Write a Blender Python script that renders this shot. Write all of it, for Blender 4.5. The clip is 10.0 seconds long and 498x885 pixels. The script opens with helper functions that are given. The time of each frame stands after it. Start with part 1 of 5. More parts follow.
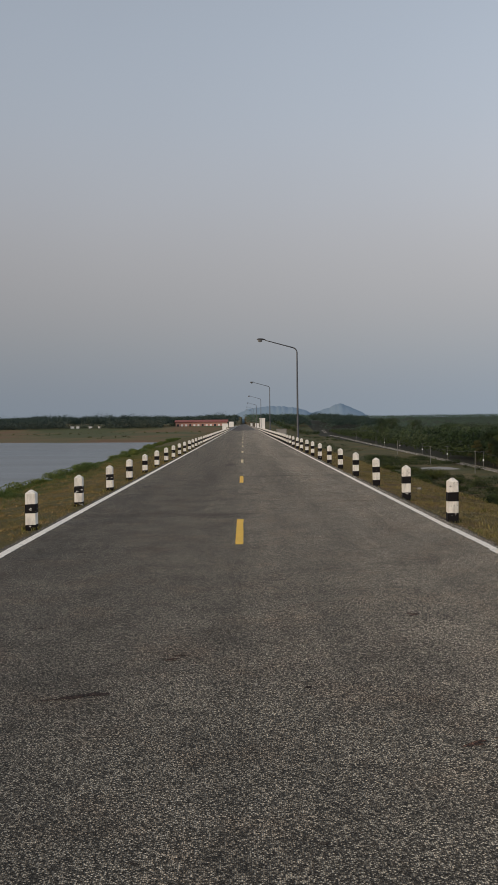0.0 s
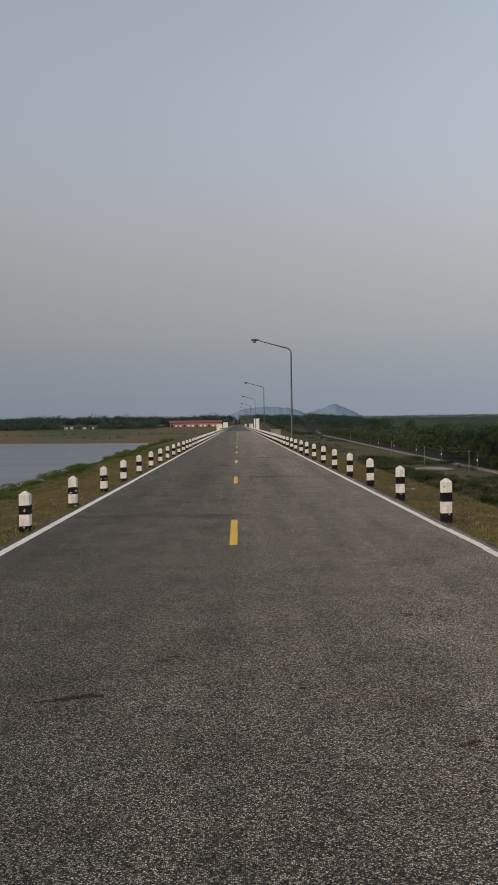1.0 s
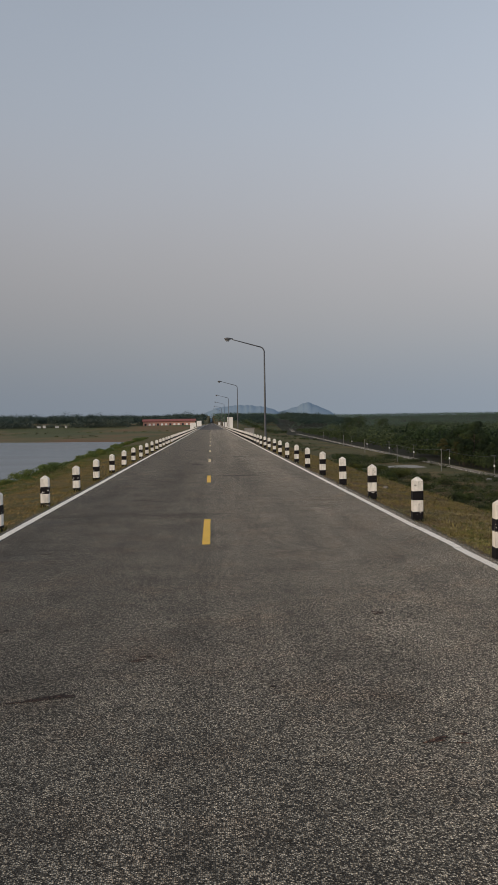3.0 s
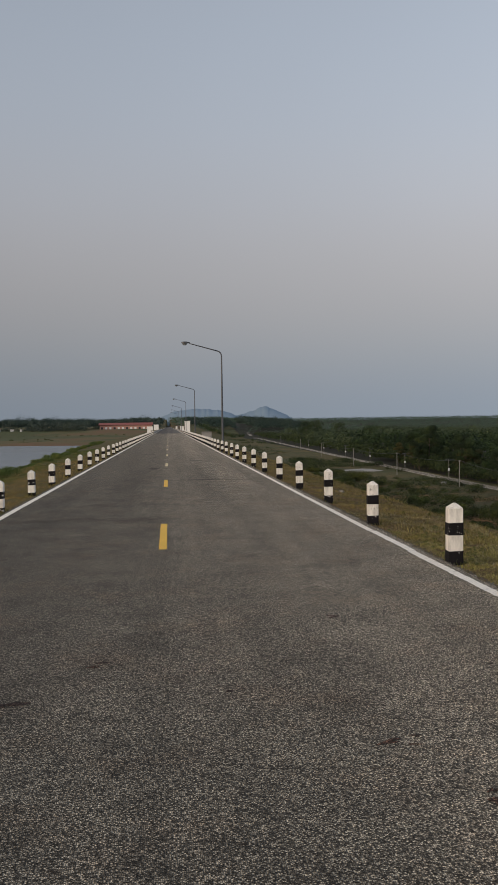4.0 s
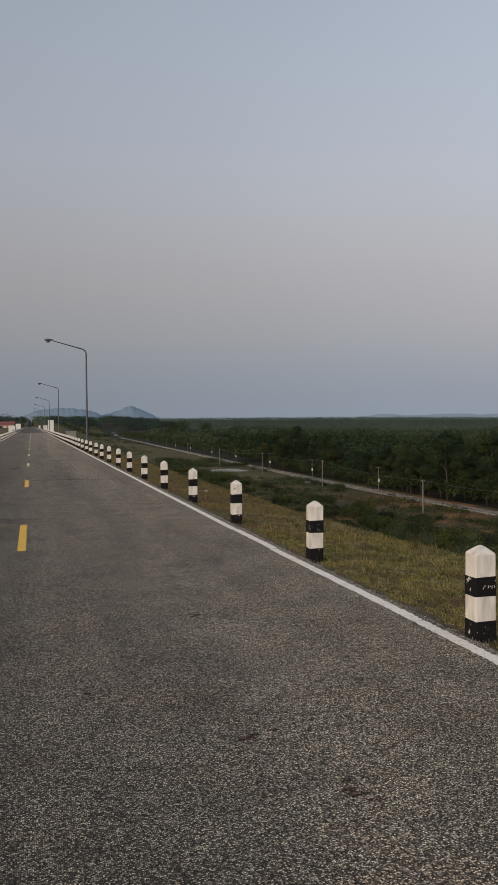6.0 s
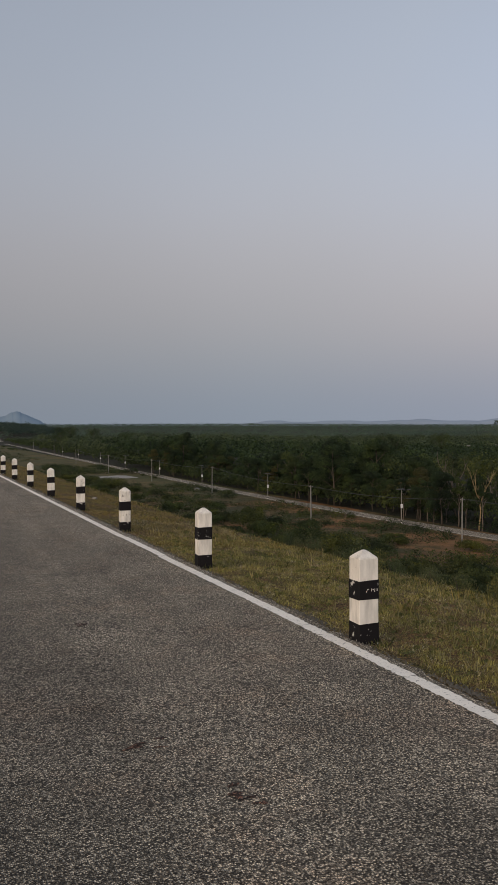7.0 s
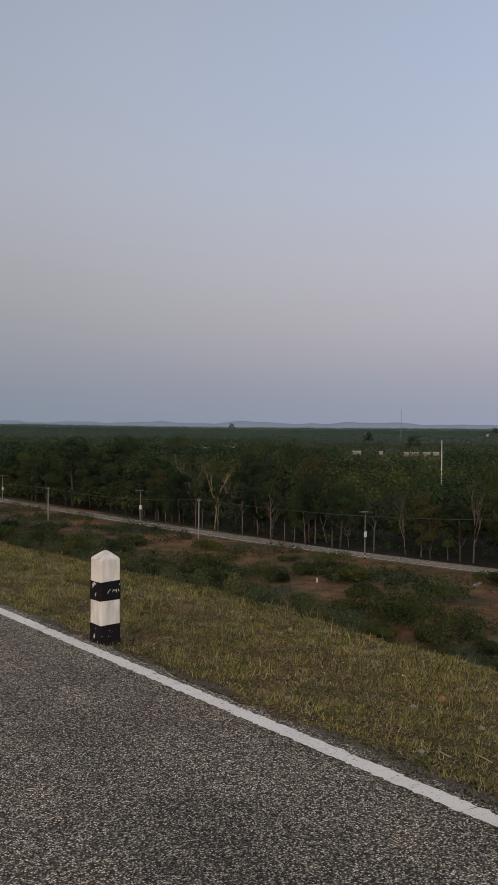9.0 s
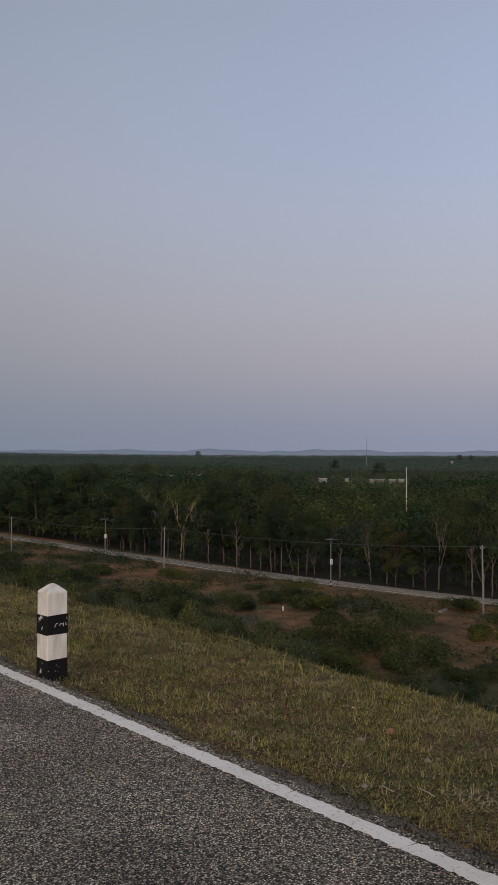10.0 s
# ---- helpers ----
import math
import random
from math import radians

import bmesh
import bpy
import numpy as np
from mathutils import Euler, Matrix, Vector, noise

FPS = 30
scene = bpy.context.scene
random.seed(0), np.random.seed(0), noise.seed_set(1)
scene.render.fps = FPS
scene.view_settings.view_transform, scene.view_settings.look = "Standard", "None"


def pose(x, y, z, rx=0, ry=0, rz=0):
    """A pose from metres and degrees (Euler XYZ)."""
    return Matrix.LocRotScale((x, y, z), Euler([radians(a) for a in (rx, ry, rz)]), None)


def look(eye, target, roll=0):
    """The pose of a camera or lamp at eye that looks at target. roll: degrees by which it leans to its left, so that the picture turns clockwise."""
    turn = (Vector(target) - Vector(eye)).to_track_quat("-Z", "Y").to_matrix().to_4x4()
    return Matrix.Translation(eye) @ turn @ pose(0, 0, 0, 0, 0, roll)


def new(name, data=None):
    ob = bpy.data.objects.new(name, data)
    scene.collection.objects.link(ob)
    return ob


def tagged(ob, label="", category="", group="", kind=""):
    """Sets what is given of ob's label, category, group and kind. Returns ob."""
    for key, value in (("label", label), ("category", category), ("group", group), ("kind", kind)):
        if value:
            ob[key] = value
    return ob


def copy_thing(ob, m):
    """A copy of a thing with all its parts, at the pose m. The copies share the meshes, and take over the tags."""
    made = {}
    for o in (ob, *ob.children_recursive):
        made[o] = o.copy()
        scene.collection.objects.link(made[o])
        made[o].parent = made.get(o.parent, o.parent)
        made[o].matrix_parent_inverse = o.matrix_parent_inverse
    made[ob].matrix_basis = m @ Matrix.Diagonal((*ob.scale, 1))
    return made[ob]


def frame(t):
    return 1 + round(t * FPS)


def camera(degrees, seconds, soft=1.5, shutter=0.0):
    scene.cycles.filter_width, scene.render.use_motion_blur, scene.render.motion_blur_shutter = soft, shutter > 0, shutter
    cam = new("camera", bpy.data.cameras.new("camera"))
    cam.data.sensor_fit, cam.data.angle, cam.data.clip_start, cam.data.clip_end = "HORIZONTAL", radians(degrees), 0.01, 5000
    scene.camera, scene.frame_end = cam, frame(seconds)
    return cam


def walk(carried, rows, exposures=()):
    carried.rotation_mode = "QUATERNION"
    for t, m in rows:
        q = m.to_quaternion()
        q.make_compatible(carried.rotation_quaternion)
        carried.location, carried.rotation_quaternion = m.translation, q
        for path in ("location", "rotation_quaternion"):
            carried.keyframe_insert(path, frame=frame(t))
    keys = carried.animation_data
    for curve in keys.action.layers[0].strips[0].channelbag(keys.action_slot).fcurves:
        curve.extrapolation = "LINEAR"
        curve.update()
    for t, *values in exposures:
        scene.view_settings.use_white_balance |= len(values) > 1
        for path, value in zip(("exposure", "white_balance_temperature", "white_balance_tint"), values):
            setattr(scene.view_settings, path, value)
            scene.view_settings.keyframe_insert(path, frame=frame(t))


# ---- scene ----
cam = camera(31.5, 10.0, 0.8)
EXPOSURES = [(0, -0.02, 6500, 10), (4.5, -0.09, 6520, 11), (6.5, -0.18, 6510, 12.2), (8, -0.26, 6430, 13.4), (9, -0.31, 6330, 14), (9.5, -0.39, 6240, 15), (10, -0.49, 6150, 15.5)]
PATH = [
    (0, (-0.015, 0.127, 1.563), (-0.003, 2.126, 1.519), -0.7),
    (0.5, (-0.005, 0.108, 1.57), (0.012, 2.107, 1.525), -0.7),
    (1, (-0.011, 0.123, 1.567), (0.014, 2.122, 1.524), -0.8),
    (1.5, (-0.003, 0.112, 1.567), (0.027, 2.111, 1.523), -1.0),
    (2, (-0.009, 0.119, 1.563), (0.029, 2.118, 1.517), -1.0),
    (2.5, (0.0, 0.11, 1.569), (0.061, 2.108, 1.52), -0.9),
    (4, (0.01, 0.045, 1.596), (0.191, 2.036, 1.556), -0.8),
    (4.5, (0.033, 0.078, 1.573), (0.308, 2.058, 1.532), -0.7),
    (5, (0.053, 0.092, 1.566), (0.407, 2.06, 1.523), -0.8),
    (6.5, (0.049, 0.052, 1.585), (0.628, 1.966, 1.548), -0.3),
    (7, (0.055, 0.04, 1.587), (0.771, 1.907, 1.557), -0.3),
    (7.5, (0.051, 0.041, 1.593), (0.884, 1.859, 1.56), 0.2),
    (8, (0.057, 0.078, 1.58), (1.037, 1.821, 1.547), 0.6),
    (8.5, (0.033, 0.068, 1.577), (1.139, 1.734, 1.548), 0.7),
    (9, (0.036, 0.061, 1.576), (1.261, 1.641, 1.55), 0.4),
    (9.5, (0.096, 0.043, 1.587), (1.355, 1.597, 1.58), 0.2),
    (10, (0.15, -0.003, 1.598), (1.434, 1.53, 1.635), 0.2),
]
walk(cam, [(t, look(eye, target, roll)) for t, eye, target, roll in PATH], EXPOSURES)

# ---- world and light: dusk, the sun low behind the walker's left shoulder ----
SUN_AZ, SUN_EL = radians(235), radians(4)   # clockwise from +y
world = bpy.data.worlds.new("dusk_sky")
scene.world = world
world.use_nodes = True
wn, wl = world.node_tree.nodes, world.node_tree.links
wn.clear()
w_out = wn.new("ShaderNodeOutputWorld")
w_bg = wn.new("ShaderNodeBackground")
w_bg.inputs["Strength"].default_value = 1.0
w_sky = wn.new("ShaderNodeTexSky")
w_sky.sky_type = 'NISHITA'
w_sky.sun_disc = False
w_sky.sun_elevation = SUN_EL
w_sky.sun_rotation = SUN_AZ
w_sky.air_density, w_sky.dust_density, w_sky.ozone_density = 1.0, 5.0, 1.0
w_tc = wn.new("ShaderNodeTexCoord")
w_sep = wn.new("ShaderNodeSeparateXYZ")
w_ramp = wn.new("ShaderNodeValToRGB")
w_ramp.color_ramp.interpolation = 'B_SPLINE'


def srgb(r, g, b):
    return tuple((c / 255 / 12.92) if c / 255 <= 0.04045 else ((c / 255 + 0.055) / 1.055) ** 2.4 for c in (r, g, b)) + (1.0,)


SKY_STOPS = [(0.0, (134, 145, 157)), (0.06, (141, 149, 159)), (0.12, (156, 156, 161)), (0.18, (165, 164, 168)), (0.24, (169, 171, 178)),
             (0.32, (167, 174, 185)), (0.45, (157, 167, 181)), (1.0, (146, 149, 156))]
# opposite the sun a rosy band stands over the bluish shadow of the earth
ANTI_STOPS = [(0.0, (135, 142, 157)), (0.05, (142, 146, 158)), (0.10, (159, 155, 161)), (0.16, (167, 165, 170)), (0.24, (166, 171, 182)),
              (0.32, (160, 171, 189)), (0.45, (147, 162, 189)), (1.0, (140, 147, 160))]
w_anti = wn.new("ShaderNodeValToRGB")
w_anti.color_ramp.interpolation = 'B_SPLINE'
for node, stops in ((w_ramp, SKY_STOPS), (w_anti, ANTI_STOPS)):
    els = node.color_ramp.elements
    while len(els) < len(stops):
        els.new(0.5)
    for e, (p, c) in zip(els, stops):
        e.position, e.color = p, srgb(*c)
w_opp = wn.new("ShaderNodeVectorMath")
w_opp.operation = 'DOT_PRODUCT'
w_opp.inputs[1].default_value = (-math.sin(SUN_AZ), -math.cos(SUN_AZ), 0.0)
w_fac = wn.new("ShaderNodeMapRange")
w_fac.inputs["From Min"].default_value, w_fac.inputs["From Max"].default_value = 0.84, 1.02
w_mix = wn.new("ShaderNodeMix")
w_mix.data_type = 'RGBA'
# soft cloudless haze: very slight unevenness
w_noise = wn.new("ShaderNodeTexNoise")
w_noise.inputs["Scale"].default_value = 2.2
w_noise.inputs["Detail"].default_value = 3.0
w_map = wn.new("ShaderNodeMapRange")
w_map.inputs["To Min"].default_value = 0.95
w_map.inputs["To Max"].default_value = 1.05
w_mul = wn.new("ShaderNodeVectorMath")
w_mul.operation = 'SCALE'
w_nis = wn.new("ShaderNodeVectorMath")
w_nis.operation = 'SCALE'
w_nis.inputs["Scale"].default_value = 0.03
w_add = wn.new("ShaderNodeVectorMath")
w_add.operation = 'ADD'
wl.new(w_tc.outputs["Generated"], w_sep.inputs[0])
wl.new(w_sep.outputs["Z"], w_ramp.inputs["Fac"])
wl.new(w_tc.outputs["Generated"], w_noise.inputs["Vector"])
wl.new(w_noise.outputs["Fac"], w_map.inputs["Value"])
wl.new(w_sep.outputs["Z"], w_anti.inputs["Fac"])
wl.new(w_tc.outputs["Generated"], w_opp.inputs[0])
wl.new(w_opp.outputs["Value"], w_fac.inputs["Value"])
wl.new(w_fac.outputs["Result"], w_mix.inputs[0])
wl.new(w_ramp.outputs["Color"], w_mix.inputs[6])
wl.new(w_anti.outputs["Color"], w_mix.inputs[7])
wl.new(w_mix.outputs[2], w_mul.inputs[0])
# the sky grows lighter to the right of the first view
w_dot = wn.new("ShaderNodeVectorMath")
w_dot.operation = 'DOT_PRODUCT'
w_dot.inputs[1].default_value = (math.sin(radians(130)), math.cos(radians(130)), 0.0)
w_side = wn.new("ShaderNodeMath")
w_side.operation = 'MULTIPLY_ADD'
w_side.inputs[1].default_value, w_side.inputs[2].default_value = 0.56, 1.345
w_both = wn.new("ShaderNodeMath")
w_both.operation = 'MULTIPLY'
wl.new(w_tc.outputs["Generated"], w_dot.inputs[0])
wl.new(w_dot.outputs["Value"], w_side.inputs[0])
wl.new(w_side.outputs[0], w_both.inputs[0])
wl.new(w_map.outputs["Result"], w_both.inputs[1])
wl.new(w_both.outputs[0], w_mul.inputs["Scale"])
wl.new(w_sky.outputs["Color"], w_nis.inputs[0])
wl.new(w_mul.outputs[0], w_add.inputs[0])
wl.new(w_nis.outputs[0], w_add.inputs[1])
wl.new(w_add.outputs[0], w_bg.inputs["Color"])
wl.new(w_bg.outputs[0], w_out.inputs[0])

sun_data = bpy.data.lights.new("sun", 'SUN')
sun_data.energy = 2.2
sun_data.angle = radians(30)
sun_data.color = (1.0, 0.81, 0.60)
sun = new("sun", sun_data)
sun_dir = Vector((math.sin(SUN_AZ) * math.cos(radians(14)), math.cos(SUN_AZ) * math.cos(radians(14)), math.sin(radians(14))))
sun.matrix_world = look(sun_dir * 100, (0, 0, 0))


# ---- materials ----
class Mat:
    """A small builder for node materials in object space (metres)."""

    def __init__(self, name, rough=0.9, metal=0.0, spec=0.3):
        self.m = bpy.data.materials.new(name)
        self.m.use_nodes = True
        self.n, self.l = self.m.node_tree.nodes, self.m.node_tree.links
        self.b = self.n["Principled BSDF"]
        self.b.inputs["Roughness"].default_value = rough
        self.b.inputs["Metallic"].default_value = metal
        self.b.inputs["Specular IOR Level"].default_value = spec
        g = self.n.new("ShaderNodeNewGeometry")
        self.pos, self.island = g.outputs["Position"], g.outputs["Random Per Island"]
        self.obj = self.n.new("ShaderNodeTexCoord").outputs["Object"]
        self.rand = self.n.new("ShaderNodeObjectInfo").outputs["Random"]

    def scaled(self, vec, sx, sy, sz):
        v = self.n.new("ShaderNodeVectorMath")
        v.operation = 'MULTIPLY'
        self.l.new(vec, v.inputs[0])
        v.inputs[1].default_value = (sx, sy, sz)
        return v.outputs[0]

    def noise(self, vec, scale, detail=4.0, rough=0.6):
        t = self.n.new("ShaderNodeTexNoise")
        t.inputs["Scale"].default_value, t.inputs["Detail"].default_value = scale, detail
        t.inputs["Roughness"].default_value = rough
        self.l.new(vec, t.inputs["Vector"])
        return t.outputs["Fac"]

    def cells(self, vec, scale, out="Color"):
        t = self.n.new("ShaderNodeTexVoronoi")
        t.inputs["Scale"].default_value = scale
        self.l.new(vec, t.inputs["Vector"])
        return t.outputs[out]

    def ramp(self, fac, stops):
        r = self.n.new("ShaderNodeValToRGB")
        e = r.color_ramp.elements
        while len(e) < len(stops):
            e.new(0.5)
        for x, (p, c) in zip(e, stops):
            x.position = p
            x.color = (c, c, c, 1) if isinstance(c, (int, float)) else (*c, 1)
        self.l.new(fac, r.inputs["Fac"])
        return r.outputs["Color"]

    def mix(self, fac, a, b, mode='MIX'):
        m = self.n.new("ShaderNodeMix")
        m.data_type, m.blend_type = 'RGBA', mode
        fs, sa, sb = m.inputs[0], m.inputs[6], m.inputs[7]
        for sock, v in ((fs, fac), (sa, a), (sb, b)):
            if isinstance(v, (int, float)):
                sock.default_value = v if sock is fs else (v, v, v, 1)
            elif isinstance(v, tuple):
                sock.default_value = (*v, 1)
            else:
                self.l.new(v, sock)
        return m.outputs[2]

    def math(self, op, a, b=0.0):
        m = self.n.new("ShaderNodeMath")
        m.operation = op
        for i, v in enumerate((a, b)):
            if isinstance(v, (int, float)):
                m.inputs[i].default_value = v
            else:
                self.l.new(v, m.inputs[i])
        return m.outputs[0]

    def channel(self, vec, axis):
        s = self.n.new("ShaderNodeSeparateXYZ")
        self.l.new(vec, s.inputs[0])
        return s.outputs[axis]

    def color(self, c):
        if isinstance(c, tuple):
            self.b.inputs["Base Color"].default_value = (*c, 1)
        else:
            self.l.new(c, self.b.inputs["Base Color"])
        return self

    def bump(self, height, strength=0.5, distance=0.01):
        b = self.n.new("ShaderNodeBump")
        b.inputs["Strength"].default_value, b.inputs["Distance"].default_value = strength, distance
        self.l.new(height, b.inputs["Height"])
        self.l.new(b.outputs[0], self.b.inputs["Normal"])
        return self

    def roughness(self, v):
        self.l.new(v, self.b.inputs["Roughness"])
        return self


def asphalt(name, level, tint=(1.07, 0.945, 0.74)):
    m = Mat(name, rough=0.92, spec=0.18)
    m.b.inputs["Diffuse Roughness"].default_value = 1.0
    m.b.inputs["Sheen Weight"].default_value = 0.03
    m.b.inputs["Sheen Roughness"].default_value = 0.55
    p = m.pos
    lain = m.scaled(p, 1.0, 0.9, 1.0)
    stones = m.channel(m.cells(lain, 130.0), "X")
    fine = m.channel(m.cells(lain, 270.0), "Y")
    col = m.ramp(stones, [(0.0, 0.006), (0.34, 0.02), (0.52, 0.12), (0.78, 0.28), (1.0, 0.5)])
    # stones stand out of black binder
    col = m.mix(1.0, col, m.ramp(m.cells(lain, 130.0, "Distance"), [(0.28, 1.25), (0.62, 0.25)]), 'MULTIPLY')
    col = m.mix(0.16, col, m.ramp(fine, [(0.0, 0.01), (0.7, 0.1), (1.0, 0.4)]))
    # lengthwise wear of the wheel tracks, then broad and small stains
    wide = m.noise(m.scaled(p, 1.0, 0.05, 1.0), 1.1, 4)
    col = m.mix(1.0, col, m.ramp(wide, [(0.34, 0.76), (0.5, 1.0), (0.66, 1.16)]), 'MULTIPLY')
    patch = m.noise(p, 1.3, 6, 0.7)
    col = m.mix(1.0, col, m.ramp(patch, [(0.34, 0.70), (0.52, 1.0), (0.7, 1.16)]), 'MULTIPLY')
    rust = m.ramp(m.noise(p, 1.1, 6, 0.75), [(0.5, 0.0), (0.72, 0.3)])
    col = m.mix(rust, col, m.mix(1.0, col, (1.25, 0.86, 0.62), 'MULTIPLY'))
    # asphalt is darker left of the centre line, lighter towards the right edge
    lane = m.ramp(m.math('MULTIPLY_ADD', m.math('ADD', m.channel(p, "X"), m.math('MULTIPLY', m.noise(m.scaled(p, 1.0, 0.2, 1.0), 0.9, 4), 0.7)), 0.25), [(0.36, 0.68), (0.62, 1.0), (0.8, 1.02), (1.0, 1.2)])
    lane.node.inputs["Fac"].links[0].from_node.inputs[2].default_value = 0.5
    col = m.mix(1.0, col, lane, 'MULTIPLY')
    # scattered dark pits and flecks of tar
    spread_out = m.scaled(p, 3.2, 4.6, 3.2)
    pit = m.ramp(m.math('ADD', m.cells(spread_out, 1.0, "Distance"), m.math('MULTIPLY', m.noise(p, 30.0, 3), 0.12)), [(0.10, 1.0), (0.15, 0.0)])
    some = m.math('GREATER_THAN', m.channel(m.cells(spread_out, 1.0), "X"), 0.62)
    col = m.mix(m.math('MULTIPLY', m.math('MULTIPLY', pit, some), 0.75), col, (0.012, 0.009, 0.007))
    col = m.mix(1.0, col, tuple(level * t for t in tint), 'MULTIPLY')
    m.color(col)
    m.bump(m.cells(lain, 130.0, "Distance"), 1.0, 0.008)
    return m.m


M_ASPHALT = asphalt("worn_asphalt", 1.5, (1.07, 0.955, 0.76))
M_ASPHALT_DARK = asphalt("dark_asphalt", 0.55, (1.0, 0.95, 0.95))
M_ASPHALT_LOWER = asphalt("pale_asphalt", 1.3, (1.03, 0.95, 0.80))


def plain(name, base, rough=0.8, metal=0.0, amount=0.25, scale=6.0, bump=0.15, spec=0.3, coords="obj"):
    m = Mat(name, rough, metal, spec)
    v = m.obj if coords == "obj" else m.pos
    big = m.ramp(m.noise(v, scale, 5), [(0.25, 1.0 - amount), (0.75, 1.0 + amount * 0.6)])
    small = m.ramp(m.noise(v, scale * 9, 4), [(0.3, 1.0 - amount * 0.5), (0.7, 1.0 + amount * 0.3)])
    col = m.mix(1.0, m.mix(1.0, tuple(base), big, 'MULTIPLY'), small, 'MULTIPLY')
    m.color(col)
    m.bump(m.noise(v, scale * 12, 4), bump, 0.01)
    return m.m


def worn_paint(name, base, under, low, high, dirt, spec=0.3):
    """Brushed paint on concrete, chipped where the noise runs high, with rain dirt."""
    m = Mat(name, 0.75, 0, spec)
    v = m.n.new("ShaderNodeVectorMath")
    v.operation = 'ADD'
    m.l.new(m.obj, v.inputs[0])
    sc = m.n.new("ShaderNodeCombineXYZ")
    k = m.math('MULTIPLY', m.rand, 37.0)
    for i in range(3):
        m.l.new(k, sc.inputs[i])
    m.l.new(sc.outputs[0], v.inputs[1])
    v = v.outputs[0]
    worn = m.math('MULTIPLY_ADD', m.math('POWER', m.rand, 4.0), 0.10)
    worn.node.inputs[2].default_value = 0.0
    chip = m.ramp(m.math('ADD', m.noise(v, 14.0, 6, 0.65), worn), [(low, 0.0), (high, 1.0)])
    grime = m.ramp(m.noise(m.scaled(v, 3.0, 3.0, 0.8), 5.0, 5), [(0.4, 1.0), (0.72, dirt)])
    col = m.mix(chip, tuple(base), tuple(under))
    col = m.mix(1.0, col, grime, 'MULTIPLY')
    m.color(col)
    m.bump(m.noise(v, 60.0, 4), 0.25, 0.004)
    return m.m


M_WHITE = worn_paint("white_paint", (0.76, 0.72, 0.65), (0.36, 0.33, 0.29), 0.65, 0.70, 0.62)
M_BLACK = worn_paint("black_paint", (0.012, 0.011, 0.012), (0.5, 0.48, 0.45), 0.645, 0.665, 0.9, 0.1)


def line_paint(name, base, wear, cracks=0.28):
    m = Mat(name, 0.7, 0, 0.35)
    p = m.pos
    holes = m.ramp(m.noise(p, 55.0, 5, 0.7), [(wear, 0.0), (wear + 0.06, 1.0)])
    tone = m.ramp(m.noise(p, 3.0, 6, 0.7), [(0.3, 0.86), (0.55, 1.0)])
    v = m.n.new("ShaderNodeTexVoronoi")
    v.feature = 'DISTANCE_TO_EDGE'
    v.inputs["Scale"].default_value = 4.2
    warp = m.n.new("ShaderNodeTexNoise")
    warp.inputs["Scale"].default_value = 7.0
    m.l.new(p, warp.inputs["Vector"])
    m.l.new(m.mix(0.2, m.scaled(p, 1.0, 0.6, 1.0), warp.outputs["Color"]), v.inputs["Vector"])
    crack = m.ramp(v.outputs["Distance"], [(0.004, cracks), (0.012, 0.0)])
    col = m.mix(1.0, m.mix(holes, tuple(base), (0.07, 0.066, 0.06)), tone, 'MULTIPLY')
    col = m.mix(crack, col, (0.09, 0.085, 0.08))
    m.color(col)
    m.bump(m.cells(p, 85.0, "Distance"), 0.35, 0.004)
    return m.m


M_LINE = line_paint("white_line_paint", (0.86, 0.80, 0.70), 0.60, 0.22)
M_YELLOW = line_paint("yellow_line_paint", (0.78, 0.47, 0.06), 0.66, 0.0)
M_YELLOW_WORN = line_paint("worn_yellow_line_paint", (0.6, 0.5, 0.28), 0.6, 0.0)
M_TAR = plain("tar", (0.015, 0.011, 0.009), 0.9, 0, 0.4, 8, 0.4, 0.1, coords="pos")
M_GALV = plain("galvanised_steel", (0.10, 0.105, 0.115), 0.55, 0.4, 0.2, 3)
M_HEAD = plain("grey_lamp_housing", (0.10, 0.10, 0.105), 0.5, 0.4, 0.15, 8)
M_LENS = plain("lamp_glass", (0.16, 0.165, 0.165), 0.25, 0, 0.1, 8, 0.0, 0.5)
M_CONC = plain("weathered_concrete", (0.33, 0.31, 0.28), 0.9, 0, 0.3, 1.2)
M_CONC_POLE = plain("concrete_pole", (0.27, 0.26, 0.24), 0.9, 0, 0.2, 2.0)
M_WALLWHITE = plain("white_wall", (0.78, 0.76, 0.72), 0.85, 0, 0.12, 1.0)
M_REDROOF = plain("red_metal_roof", (0.25, 0.075, 0.06), 0.6, 0, 0.2, 0.6)
M_PINKWALL = plain("pink_wall", (0.46, 0.25, 0.20), 0.85, 0, 0.2, 0.4)
M_TOWNWALL = plain("dusty_white_wall", (0.28, 0.27, 0.26), 0.9, 0, 0.2, 0.6)
M_DARKGLASS = plain("dark_window", (0.03, 0.035, 0.04), 0.25, 0, 0.1, 1.0, 0.0, 0.5)
M_SIGN = plain("white_box", (0.72, 0.72, 0.70), 0.6, 0, 0.1, 6.0)
M_MAST = plain("pale_mast", (0.50, 0.49, 0.46), 0.8, 0, 0.15, 1.0)
M_TWIG = plain("dry_twig", (0.46, 0.38, 0.27), 0.9, 0, 0.3, 20.0)
M_GRAVEL = plain("grey_gravel", (0.12, 0.112, 0.095), 0.9, 0, 0.4, 40.0)
M_STONE = plain("pale_stone", (0.27, 0.235, 0.19), 0.9, 0, 0.35, 9.0)
M_REDSTONE = plain("red_stone", (0.32, 0.17, 0.09), 0.9, 0, 0.35, 12.0)
